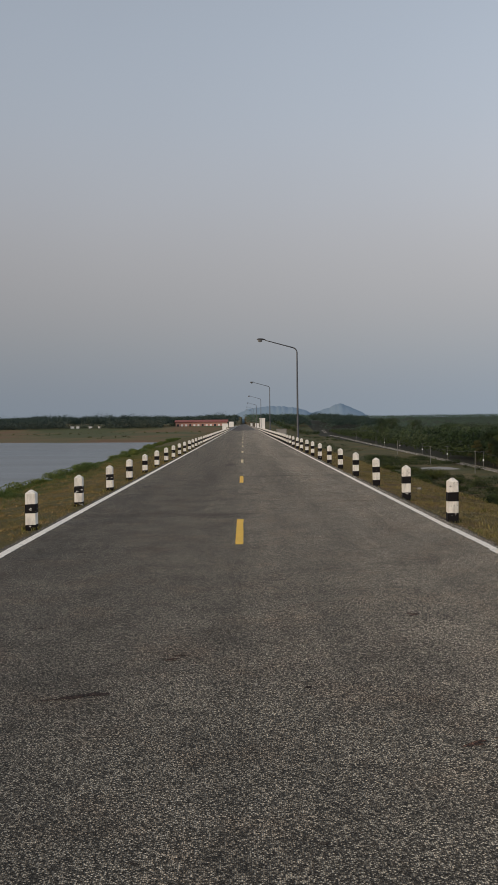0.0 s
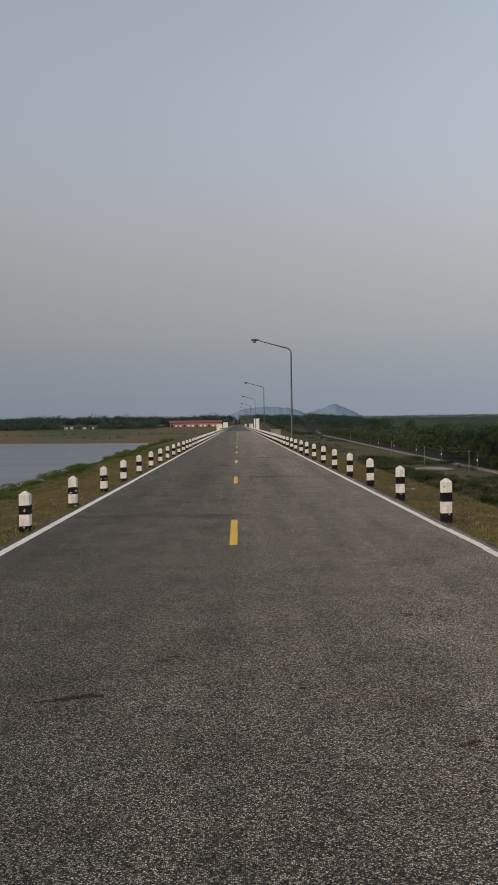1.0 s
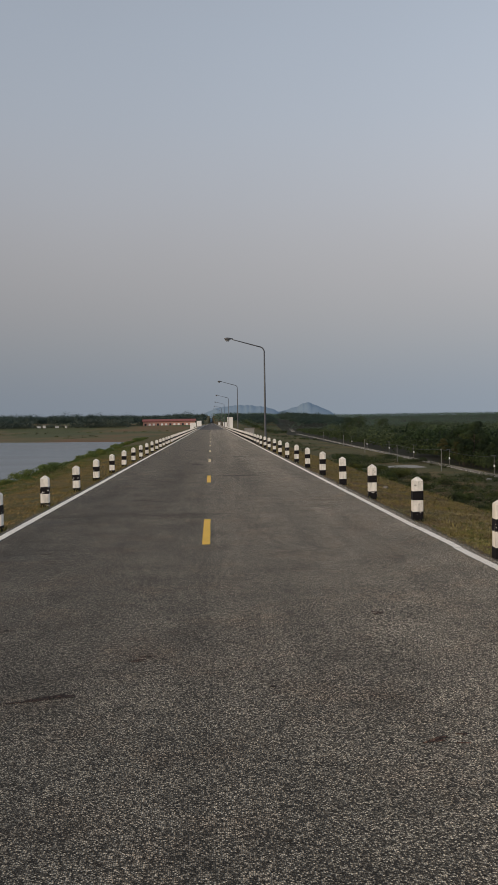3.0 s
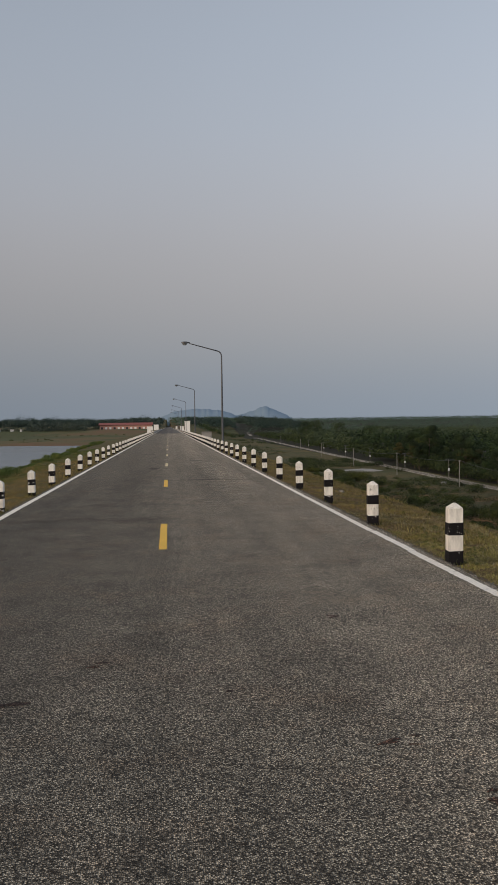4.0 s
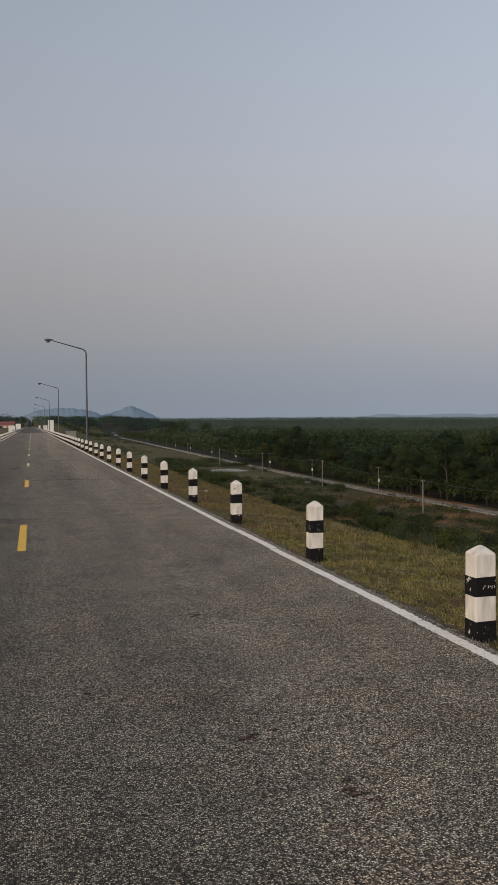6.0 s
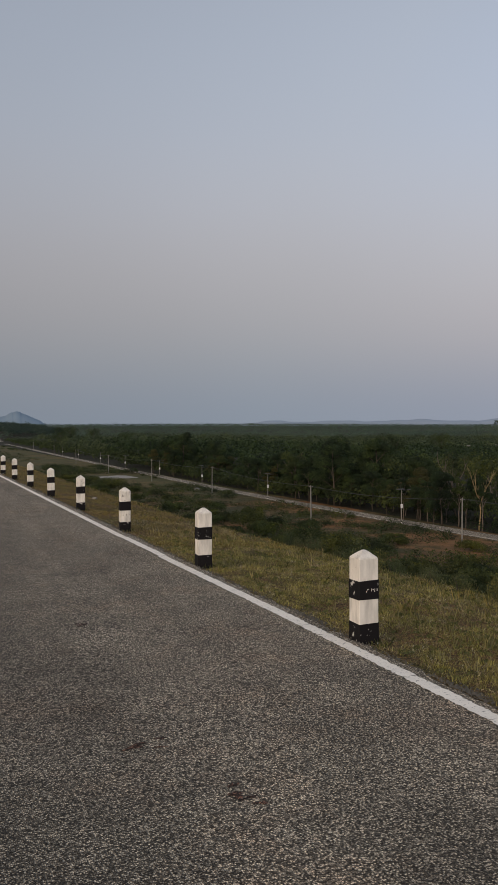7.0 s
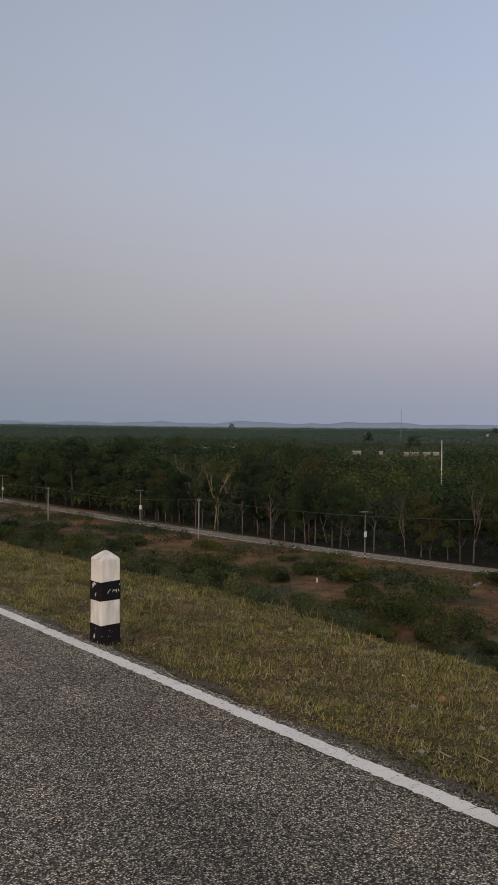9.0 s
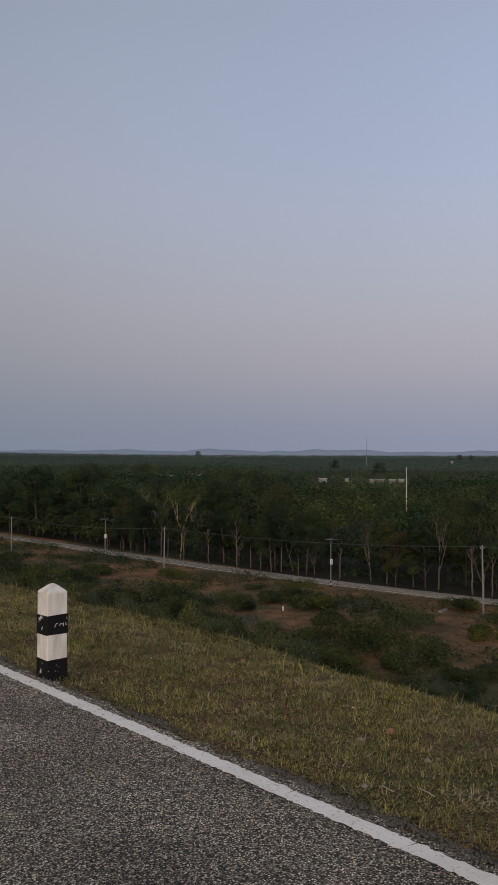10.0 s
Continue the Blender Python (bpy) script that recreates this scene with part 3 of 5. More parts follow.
for k, (cx, cy, rx, ry, turn) in enumerate([(1.36, 3.62, 0.04, 0.022, 0.3), (1.43, 3.50, 0.024, 0.015, 0.2), (1.38, 3.72, 0.03, 0.014, 0.6), (1.08, 4.35, 0.07, 0.02, 0.4), (1.2, 4.3, 0.03, 0.01, 0.1), (-0.52, 5.95, 0.05, 0.02, 0.2), (1.33, 7.2, 0.03, 0.02, 0.5)]):
    part("tar_patch", blot(cx, cy, rx, ry, turn, 140 + k, 24, 0.9, m_rust), road, "reddish brown stain")
# a worn band across the road where two lengths of asphalt meet
m_band = asphalt("patched_asphalt", 1.15)
for y0, xa, xb, w, seed in ((15.3, -2.93, 0.35, 0.30, 5), (26.1, 0.05, 1.75, 0.22, 6)):
    r = random.Random(seed)
    n = 40
    V = []
    for k in range(n + 1):
        x = xa + (xb - xa) * k / n
        t = min(1, 2.6 * (1 - k / n) + 0.1)
        V += [(x, y0 - w * t * r.uniform(0.75, 1.2), 0.002), (x, y0 + w * t * r.uniform(0.75, 1.2), 0.002)]
    part("asphalt_patch", mesh_of("asphalt_patch", V, [(2 * k, 2 * k + 2, 2 * k + 3, 2 * k + 1) for k in range(n)], m_band), road, "dark strip of patched asphalt")


# ---- guide posts ----
def frustum(V, F, half, z0, z1, chamfer=0.006, half1=None):
    half1 = half if half1 is None else half1
    b = len(V)
    for h, z in ((half, z0), (half1, z1)):
        c = min(chamfer, h * 0.4)
        V += [(h - c, -h, z), (h, -h + c, z), (h, h - c, z), (h - c, h, z), (-h + c, h, z), (-h, h - c, z), (-h, -h + c, z), (-h + c, -h, z)]
    F += [(b + k, b + (k + 1) % 8, b + 8 + (k + 1) % 8, b + 8 + k) for k in range(8)]
    F.append(tuple(b + k for k in range(8))[::-1])
    F.append(tuple(b + 8 + k for k in range(8)))


def marker_post(name="marker_post"):
    V, F = [], []
    frustum(V, F, 0.083, -0.25, 0.615, half1=0.081)
    post = new(name, mesh_of("post_body", V, F, M_WHITE))
    V, F = [], []
    frustum(V, F, 0.081, 0.615, 0.626, half1=0.077)
    frustum(V, F, 0.077, 0.626, 0.664, half1=0.032)
    frustum(V, F, 0.032, 0.664, 0.677, half1=0.012)
    part("cap", mesh_of("cap", V, F, M_WHITE), post)
    for z0, z1, nm in ((-0.2, 0.135, "lower_band"), (0.315, 0.455, "upper_band")):
        V, F = [], []
        frustum(V, F, 0.0855, z0, z1, half1=0.0845)
        V = [(a, b, c + (0.005 * math.sin(7 * i + 3 * z1) if i else 0)) for i, (a, b, c) in enumerate(V)]
        part(nm, mesh_of(nm, V, F, M_BLACK), post, "black painted band")
    return tagged(post, "squat concrete guide post painted in black and white bands", "guide post", "guide posts along the road")


first_post = None
rp = random.Random(11)
for side in (1, -1):
    for k in range(-1, 48):
        x = 3.245 if side > 0 else -3.35
        y = (5.9 if side > 0 else 5.95) + 4.0 * k + rp.uniform(-0.04, 0.04)
        z = -0.005 if side > 0 else -0.115
        marked = (side > 0 and k == 0) or (side < 0 and k == 2)
        if marked:
            y = 5.95 if side > 0 else 13.95
        m = pose(x, y, z) if marked else pose(x + rp.uniform(-0.015, 0.015), y, z, rp.uniform(-0.9, 0.9), rp.uniform(-0.9, 0.9), rp.uniform(-4, 4))
        if first_post is None:
            first_post = marker_post()
            first_post.matrix_basis = m
        else:
            copy_thing(first_post, m)


# hand-painted marks, worn past reading, on two of the posts
def band_marks(x, y, z, bars):
    V, F = [], []
    for bx, bz, w, h, tilt in bars:
        b = len(V)
        for sx, sz in ((-w, -h), (w, -h), (w * 0.7, h), (-w * 0.8, h)):
            V.append((x + bx + sx + sz * tilt, y - 0.0868, z + bz + sz))
        F.append((b, b + 1, b + 2, b + 3))
    o = new("painted_mark", mesh_of("painted_mark", V, F, M_WHITE))
    return tagged(o, "worn white painted mark on a guide post", "painted mark")


band_marks(3.245, 5.95, 0.38, [(-0.02, -0.004, 0.0025, 0.013, 0.5), (-0.008, 0.008, 0.008, 0.0025, 0.3), (0.018, 0.0, 0.003, 0.011, 0.2), (0.034, 0.002, 0.007, 0.003, 0.4), (0.046, -0.003, 0.0025, 0.013, 0.1), (0.066, 0.0, 0.0035, 0.009, 0.0)])
band_marks(-3.35, 13.95, 0.26, [(0.012, 0.0, 0.006, 0.02, 0.1), (-0.012, -0.004, 0.008, 0.006, 0.0)])


# ---- street lamps on the dam ----
def street_lamp():
    lamp = new("street_lamp")
    V, F = [], []
    pts, rad = [], []
    for i in range(9):
        pts.append((0, 0, -0.4 + 7.0 * i / 8))
        rad.append(0.085 - 0.035 * i / 8)
    for i in range(1, 6):
        a = math.pi / 2 * i / 5 * 0.83
        pts.append((-0.38 * (1 - math.cos(a)), 0, 6.6 + 0.38 * math.sin(a)))
        rad.append(0.046)
    tube(V, F, pts, rad, 10)
    part("pole", mesh_of("pole", V, F, M_GALV, True), lamp, "tapered galvanised steel pole")
    x0, z0 = pts[-1][0], pts[-1][2]
    V, F = [], []
    tube(V, F, [(x0 - 2.0 * k / 6, 0, z0 + 0.55 * k / 6) for k in range(7)], [0.044 - 0.012 * k / 6 for k in range(7)], 8)
    part("arm", mesh_of("arm", V, F, M_GALV, True), lamp, "slim steel arm")
    V, F = [], []
    hx, hz = x0 - 1.95, z0 + 0.55
    prof = [(0.0, 0.04), (0.10, 0.07), (0.22, 0.11), (0.40, 0.13), (0.55, 0.10), (0.62, 0.03)]
    tube(V, F, [(hx - a, 0, hz + 0.05) for a, _ in prof], [b for _, b in prof], 10)
    V = [(a, b * 1.15, hz + 0.05 + (c - hz - 0.05) * (0.75 if c > hz + 0.05 else 0.55)) for a, b, c in V]
    head = part("lamp_head", mesh_of("lamp_head", V, F, M_HEAD, True), lamp, "grey cobra lamp head")
    V, F = [], []
    tube(V, F, [(hx - 0.24, 0, hz - 0.035), (hx - 0.30, 0, hz - 0.05), (hx - 0.45, 0, hz - 0.05), (hx - 0.53, 0, hz - 0.03)], [0.05, 0.085, 0.085, 0.04], 8)
    part("lens", mesh_of("lens", V, F, M_LENS, True), head, "curved glass lens")
    me = box_mesh("base_plate", -0.16, -0.16, -0.3, 0.16, 0.16, 0.06, M_CONC, 0.015)
    part("base_plate", me, lamp, "concrete footing")
    return tagged(lamp, "tall galvanised street lamp with a long arm over the road", "street lamp", "street lamps on the dam")


lamp0 = street_lamp()
lamp0.matrix_basis = pose(3.85, 63.0, -0.08)
for i in range(1, 6):
    copy_thing(lamp0, pose(3.85, 63.0 + 65.5 * i, -0.08, 0, 0, 0))


# ---- white works at the far end of the dam ----
def white_block(name, x, y, w, d, h, label, cap=0.12):
    base = new(name, box_mesh(name, -w / 2, -d / 2, -0.4, w / 2, d / 2, h, M_WALLWHITE, 0.02))
    base.matrix_basis = pose(x, y, -0.05)
    part("coping", box_mesh("coping", -w / 2 - cap, -d / 2 - cap, h + 0.002, w / 2 + cap, d / 2 + cap, h + 0.14, M_WALLWHITE, 0.02), base)
    return tagged(base, label, "white block")


white_block("gate_house", 4.35, 204, 1.2, 1.6, 2.6, "tall white gate kiosk at the road edge", 0.08)
white_block("parapet_pier", 4.6, 300, 1.25, 1.2, 1.4, "small white masonry pier by the road")
white_block("parapet_pier", 4.4, 480, 1.1, 1.2, 1.3, "small white masonry pier by the road")
white_block("valve_house", -6.2, 450, 2.4, 2.6, 2.3, "white valve house beside the crest road")
white_block("parapet_pier", -5.6, 255, 1.0, 1.6, 0.9, "small white masonry pier by the road")
white_block("parapet_pier", -8.6, 420, 2.6, 1.6, 1.4, "small white masonry pier by the road")
for sx in (-3.45, 3.45):
    wall = new("parapet", box_mesh("parapet", -0.12, 0, -0.4, 0.12, 260, 0.34, M_CONC, 0.01))
    wall.matrix_basis = pose(sx, 206, 0)
    tagged(wall, "low pale concrete parapet wall along the far crest road", "parapet")
sp = new("spillway", box_mesh("spillway", -2.4, -5, -8, 0.6, 5, -0.42, M_CONC, 0.05))
sp.matrix_basis = pose(14.0, 306, -0.35)
part("deck", box_mesh("deck", -2.6, -5.2, -0.418, 0.8, 5.2, -0.28, M_CONC, 0.03), sp)
tagged(sp, "pale concrete spillway block beside the dam", "spillway")


# ---- far shore: long red building, small houses ----
def long_hall(x, y, z, length, depth, h):
    hall = new("long_hall")
    hall.matrix_basis = pose(x, y, z)
    part("wall", box_mesh("wall", 0, 0, -1, length, depth, h * 0.7, M_PINKWALL), hall, "pinkish red wall")
    V = [(-1, -1.2, h * 0.72), (length + 1, -1.2, h * 0.72), (length + 1, depth / 2, h), (-1, depth / 2, h), (-1, depth + 1, h * 0.72), (length + 1, depth + 1, h * 0.72),
         (-1, -1.2, h * 0.72 - 0.25), (length + 1, -1.2, h * 0.72 - 0.25), (length + 1, depth + 1, h * 0.72 - 0.25), (-1, depth + 1, h * 0.72 - 0.25)]
    F = [(0, 1, 2, 3), (3, 2, 5, 4), (6, 7, 1, 0), (9, 8, 7, 6), (4, 5, 8, 9), (0, 3, 4, 9, 6), (1, 7, 8, 5, 2)]
    part("roof", mesh_of("roof", V, F, M_REDROOF), hall, "low red metal roof")
    n = int(length / 4)
    for i in range(n):
        part("window", box_mesh("window", 1.2 + i * 4, -0.06, h * 0.12, 3.2 + i * 4, -0.005, h * 0.42, M_WALLWHITE if i % 3 else M_DARKGLASS), hall)
    return tagged(hall, "long low red-roofed building on the far shore", "building")


long_hall(-66, 860, -1.9, 50, 12, 7.2)


def small_house(x, y, z, w, h, yaw=0.0, label="small white house among the trees", windows=True, walls=None):
    house = new("house")
    house.matrix_basis = pose(x, y, z, 0, 0, yaw)
    part("wall", box_mesh("wall", -w / 2, -w / 3, -1, w / 2, w / 3, h * 0.65, walls or M_WALLWHITE), house, "white wall")
    V = [(-w * .56, -w * .4, h * .63), (w * .56, -w * .4, h * .63), (w * .56, w * .4, h * .63), (-w * .56, w * .4, h * .63), (-w * .56, 0, h), (w * .56, 0, h)]
    F = [(0, 1, 5, 4), (2, 3, 4, 5), (0, 4, 3), (1, 2, 5), (0, 3, 2, 1)]
    part("roof", mesh_of("roof", V, F, M_CONC), house, "pale roof")
    for k in (-0.25, 0.25) if windows else ():
        part("window", box_mesh("window", k * w - 0.8, -w / 3 - 0.05, h * 0.2, k * w + 0.8, -w / 3 - 0.004, h * 0.48, M_DARKGLASS), house)
    return tagged(house, label, "house", "distant houses")


for x, y, w, h in ((-156, 806, 5.0, 2.4), (-151, 806, 4.0, 2.8), (-139.5, 806, 5, 2.2), (-131.5, 806, 3.4, 2.2)):
    small_house(x, y, land(x, y) + 0.3, w * 0.6, h * 0.75, 0.0, windows=False)


# ---- the lower road behind the dam ----
def lower_x(y):
    return float(np.interp(y, ROAD_Y, ROAD_X))


lr = []
for y in spread([(-200, 20), (0, 4), (300, 20), (1100, 1)]):
    zz = max(land(lower_x(y) + d, y) for d in (-0.5, 2.5, LOWER_WIDTH + 0.5))
    lr.append((y, lower_x(y), lower_x(y) + LOWER_WIDTH, zz + 0.14))
lower_road = tagged(new("lower_road", ribbon("lower_road", lr, M_ASPHALT_LOWER, 0.7)), "narrow pale asphalt road at the foot of the dam", "road", kind="structure")
V, F = [], []
for y, a, b, z in lr:
    V += [(a + 0.12, y, z + 0.006), (a + 0.24, y, z + 0.006)]
F = [(2 * i, 2 * i + 1, 2 * i + 3, 2 * i + 2) for i in range(len(lr) - 1)]
part("edge_line", mesh_of("edge_line", V, F, M_LINE), lower_road, "white edge line")


def utility_pole(height):
    pole = new("utility_pole")
    V, F = [], []
    tube(V, F, [(0, 0, -0.6), (0, 0, height * 0.5), (0, 0, height)], [0.115, 0.10, 0.08], 8)
    part("shaft", mesh_of("shaft", V, F, M_CONC_POLE), pole, "square-cast concrete shaft")
    part("crossarm", box_mesh("crossarm", -0.36, -0.04, height - 0.36, 0.36, 0.04, height - 0.30, M_CONC_POLE, 0.01), pole)
    for k in (-0.3, 0.3):
        V, F = [], []
        tube(V, F, [(k, 0, height - 0.30), (k, 0, height - 0.22), (k, 0, height - 0.14)], [0.035, 0.06, 0.03], 6)
        part("insulator", mesh_of("insulator", V, F, M_CONC), pole)
    return tagged(pole, "slim concrete utility pole beside the lower road", "utility pole", "utility poles")


POLES = [(80.7, 56.8, 7.4), (74.5, 108.2, 6.6), (66.0, 141.6, 6.5), (73.6, 219, 6.9), (72.1, 275, 7.1), (71.9, 340, 7.1), (76.4, 438, 7.0), (84, 560, 7.0), (88, 690, 7.0)]
pole_tops = []
up = utility_pole(7.0)
up_used = False
for k, (x, y, h) in enumerate(POLES):
    m = pose(x, y, land(x, y), 0, -1.6 if k == 0 else rp.uniform(-0.8, 0.8), rp.uniform(-25, 5))
    m = m @ Matrix.Diagonal((1, 1, h / 7.0, 1))
    if not up_used:
        up.matrix_basis = m
        up_used = True
    else:
        o = copy_thing(up, m)
        o.matrix_basis = m
    pole_tops.append(m @ Vector((0, 0, 6.85)))


def panel_lamp():
    lamp = new("road_lamp")
    V, F = [], []
    tube(V, F, [(0, 0, -0.4), (0, 0, 3), (0, 0, 6.1)], [0.075, 0.06, 0.05], 8)
    part("pole", mesh_of("pole", V, F, M_CONC_POLE), lamp, "thin pale pole")
    part("solar_panel", box_mesh("solar_panel", -0.85, -0.5, 6.12, 0.45, 0.5, 6.19, M_HEAD, 0.01), lamp, "flat dark solar panel")
    V, F = [], []
    tube(V, F, [(0, 0, 5.7), (0.6, 0, 5.95), (1.2, 0, 6.05)], [0.03, 0.03, 0.03], 6)
    part("arm", mesh_of("arm", V, F, M_GALV), lamp)
    part("lamp_head", box_mesh("lamp_head", 1.1, -0.12, 5.99, 1.65, 0.12, 6.09, M_HEAD, 0.02), lamp)
    part("battery_box", box_mesh("battery_box", -0.2, -0.16, 2.9, 0.2, 0.0, 3.6, M_SIGN, 0.02), lamp, "white battery box")
    for i, (z0, z1, mt) in enumerate(((0.02, 0.25, M_BLACK), (0.26, 0.5, M_WHITE), (0.51, 0.75, M_BLACK))):
        V, F = [], []
        tube(V, F, [(0, 0, z0), (0, 0, z1)], [0.088, 0.088], 8)
        part("band", mesh_of("band", V, F, mt), lamp)
    return tagged(lamp, "slim solar road lamp with white battery box", "road lamp", "solar lamps on the lower road")


pl = panel_lamp()
pl_pos = [(82.6, 81.7), (80.2, 134.6), (79.4, 194.6), (79.6, 246), (81.5, 300), (83.5, 362), (87, 430), (88.5, 500), (91, 570)]
for k, (x, y) in enumerate(pl_pos):
    x, y = (lower_x(y) - 0.45), y * (lower_x(y) - 0.45) / x
    m = pose(x, y, land(x, y), 0, 0, rp.uniform(-15, 15))
    if k == 0:
        pl.matrix_basis = m
    else:
        copy_thing(pl, m)

pole_tops.insert(0, Vector((96, 8, -8)))
for a, b in list(zip(pole_tops, pole_tops[1:]))[:7]:
    for off in (-0.3, 0.3):
        V, F = [], []
        tube(V, F, [a.lerp(b, k / 10) + Vector((off, 0, -0.75 * 4 * (k / 10) * (1 - k / 10))) for k in range(11)], [0.015] * 11, 4)
        tagged(new("overhead_cable", mesh_of("overhead_cable", V, F, M_GALV)), "thin grey overhead cable sagging between poles", "cable", "overhead cables")

# concrete apron and slabs on the low land
for x, y, w, d, yaw in ((66.5, 314, 15, 24, 4), (75, 236, 7, 1.4, 70), (78.6, 60.5, 2.2, 0.5, 20)):
    slab = new("concrete_slab", box_mesh("concrete_slab", -w / 2, -d / 2, -0.8, w / 2, d / 2, 0.12, M_CONC, 0.04))
    slab.matrix_basis = pose(x, y, land(x, y), 0, 0, yaw)
    tagged(slab, "flat weathered concrete slab in the scrub", "concrete slab")
mk = new("marker_stone", box_mesh("marker_stone", -0.07, -0.07, -0.3, 0.07, 0.07, 0.5, M_WALLWHITE, 0.02))
mk.matrix_basis = pose(64.5, 71.0, land(64.5, 71.0))
tagged(mk, "small white marker stone in the scrub", "marker")


# ---- foliage ----
def quads(centres, normals, size, rs, aspect=0.7):
    """Leaf clumps: one ragged quad for each centre, facing its normal."""
    n = len(centres)
    normals = normals / (np.linalg.norm(normals, axis=1, keepdims=True) + 1e-9)
    ref = rs.normal(size=(n, 3))
    a = np.cross(normals, ref)
    a /= np.linalg.norm(a, axis=1, keepdims=True) + 1e-9
    b = np.cross(normals, a)
    s = (size if np.ndim(size) else np.full(n, size))[:, None]
    j = rs.uniform(0.6, 1.15, size=(n, 4, 1))
    corners = np.stack([-a * s - b * s * aspect * 0.5, a * s * 0.6 - b * s * aspect, a * s + b * s * 0.4 * aspect, -a * s * 0.5 + b * s * aspect], 1)
    out = centres[:, None, :] + corners * j
    out[:, 0] += normals * s * 0.15
    out[:, 2] += normals * s * 0.15
    return out.reshape(-1, 3)


def shards(centres, normals, size, rs):
    """Small leaf sprays: one triangle for each centre."""
    q = quads(centres, normals, size, rs).reshape(-1, 4, 3)
    return q[:, [0, 1, 3]].reshape(-1, 3)


def crown_points(n, rs, radius, rz, shell=0.55, below=-0.45):
    u = rs.normal(size=(n * 2, 3))
    u /= np.linalg.norm(u, axis=1, keepdims=True)
    u = u[u[:, 2] > below][:n]
    r = rs.uniform(shell, 1.0, size=(len(u), 1)) ** 0.6
    return u * r * np.array([radius, radius, rz]), u


def tree(seed, height, spreading, base, leaves, bark, leaf_mat, lobes=9):
    """A tree: trunk with limbs, and a crown of many leaf clumps in uneven lobes."""
    r, rs = random.Random(seed), np.random.RandomState(seed)
    V, F = [], []
    lean = Vector((r.uniform(-0.06, 0.06), r.uniform(-0.06, 0.06), 1))
    pts = [Vector((0, 0, -0.4))] + [lean * (height * 0.8 * k / 6) + Vector((r.uniform(-.12, .12), r.uniform(-.12, .12), 0)) for k in range(1, 7)]
    rad = [0.15 * height / 12 * (1.25 - k / 6.2) for k in range(7)]
    tube(V, F, pts, rad, 7)
    ends = [pts[-1]]
    for k in range(lobes):
        z = base + (height * 0.78 - base) * (k + 0.3) / lobes
        a = k * 2.4 + r.uniform(-0.5, 0.5)
        s = lean * z
        out = spreading * r.uniform(0.55, 1.05) * (1.0 - 0.45 * (k / lobes))
        e = s + Vector((math.cos(a) * out, math.sin(a) * out, r.uniform(0.8, 2.2)))
        mid = s.lerp(e, 0.5) + Vector((0, 0, r.uniform(-0.1, 0.5)))
        tube(V, F, [s, mid, e], [0.075, 0.055, 0.02], 5)
        for _ in range(2):
            q = e + Vector((r.uniform(-0.9, 0.9), r.uniform(-0.9, 0.9), r.uniform(0.3, 1.3)))
            tube(V, F, [mid.lerp(e, 0.6), q], [0.03, 0.012], 4)
        ends.append(e)
    thing = new("tree")
    part("trunk", mesh_of("trunk", V, F, bark, True), thing)
    if leaves:
        P, N, S = [], [], []
        for k, e in enumerate(ends):
            rr = spreading * r.uniform(0.36, 0.62)
            c, u = crown_points(max(20, leaves // len(ends)), rs, rr, rr * r.uniform(0.6, 0.95))
            P.append(c + np.array(e) + (0, 0, rr * 0.15))
            N.append(u + rs.normal(scale=0.55, size=u.shape) + (0, 0, 0.25))
            S.append(rs.uniform(0.11, 0.24, size=len(u)))
        part("crown", big_mesh("crown", shards(np.concatenate(P), np.concatenate(N), np.concatenate(S), rs), 3, leaf_mat), thing)
    return thing


def place_all(made, spots, label, category, group):
    """The first things of each kind stand at the first spots; copies take the rest."""
    used = set()
    for kind, m in spots:
        ob = made[kind]
        if kind in used:
            o = copy_thing(ob, m)
        else:
            used.add(kind)
            o = ob
        o.matrix_basis = m
        tagged(o, label[kind] if isinstance(label, dict) else label, category, group)
    for kind, ob in made.items():
        if kind not in used:
            for c in (*ob.children_recursive, ob):
                bpy.data.objects.remove(c)


rt = random.Random(21)
made, labels = {}, {}
for k in range(7):
    made[f"leafy{k}"] = tree(100 + k, [11, 12.5, 13.5, 10, 12, 9, 14][k], [3.0, 3.5, 3.7, 2.7, 4.1, 2.6, 3.2][k], [1.8, 2.8, 2.2, 1.4, 3.0, 1.0, 3.6][k], 8000,
                             M_BARKPALE if k == 4 else M_BARK, M_LEAFDRY if k == 3 else M_LEAF)
    labels[f"leafy{k}"] = "leafy green tree with a bare lower trunk" if k != 3 else "half-dry yellowish green roadside tree"


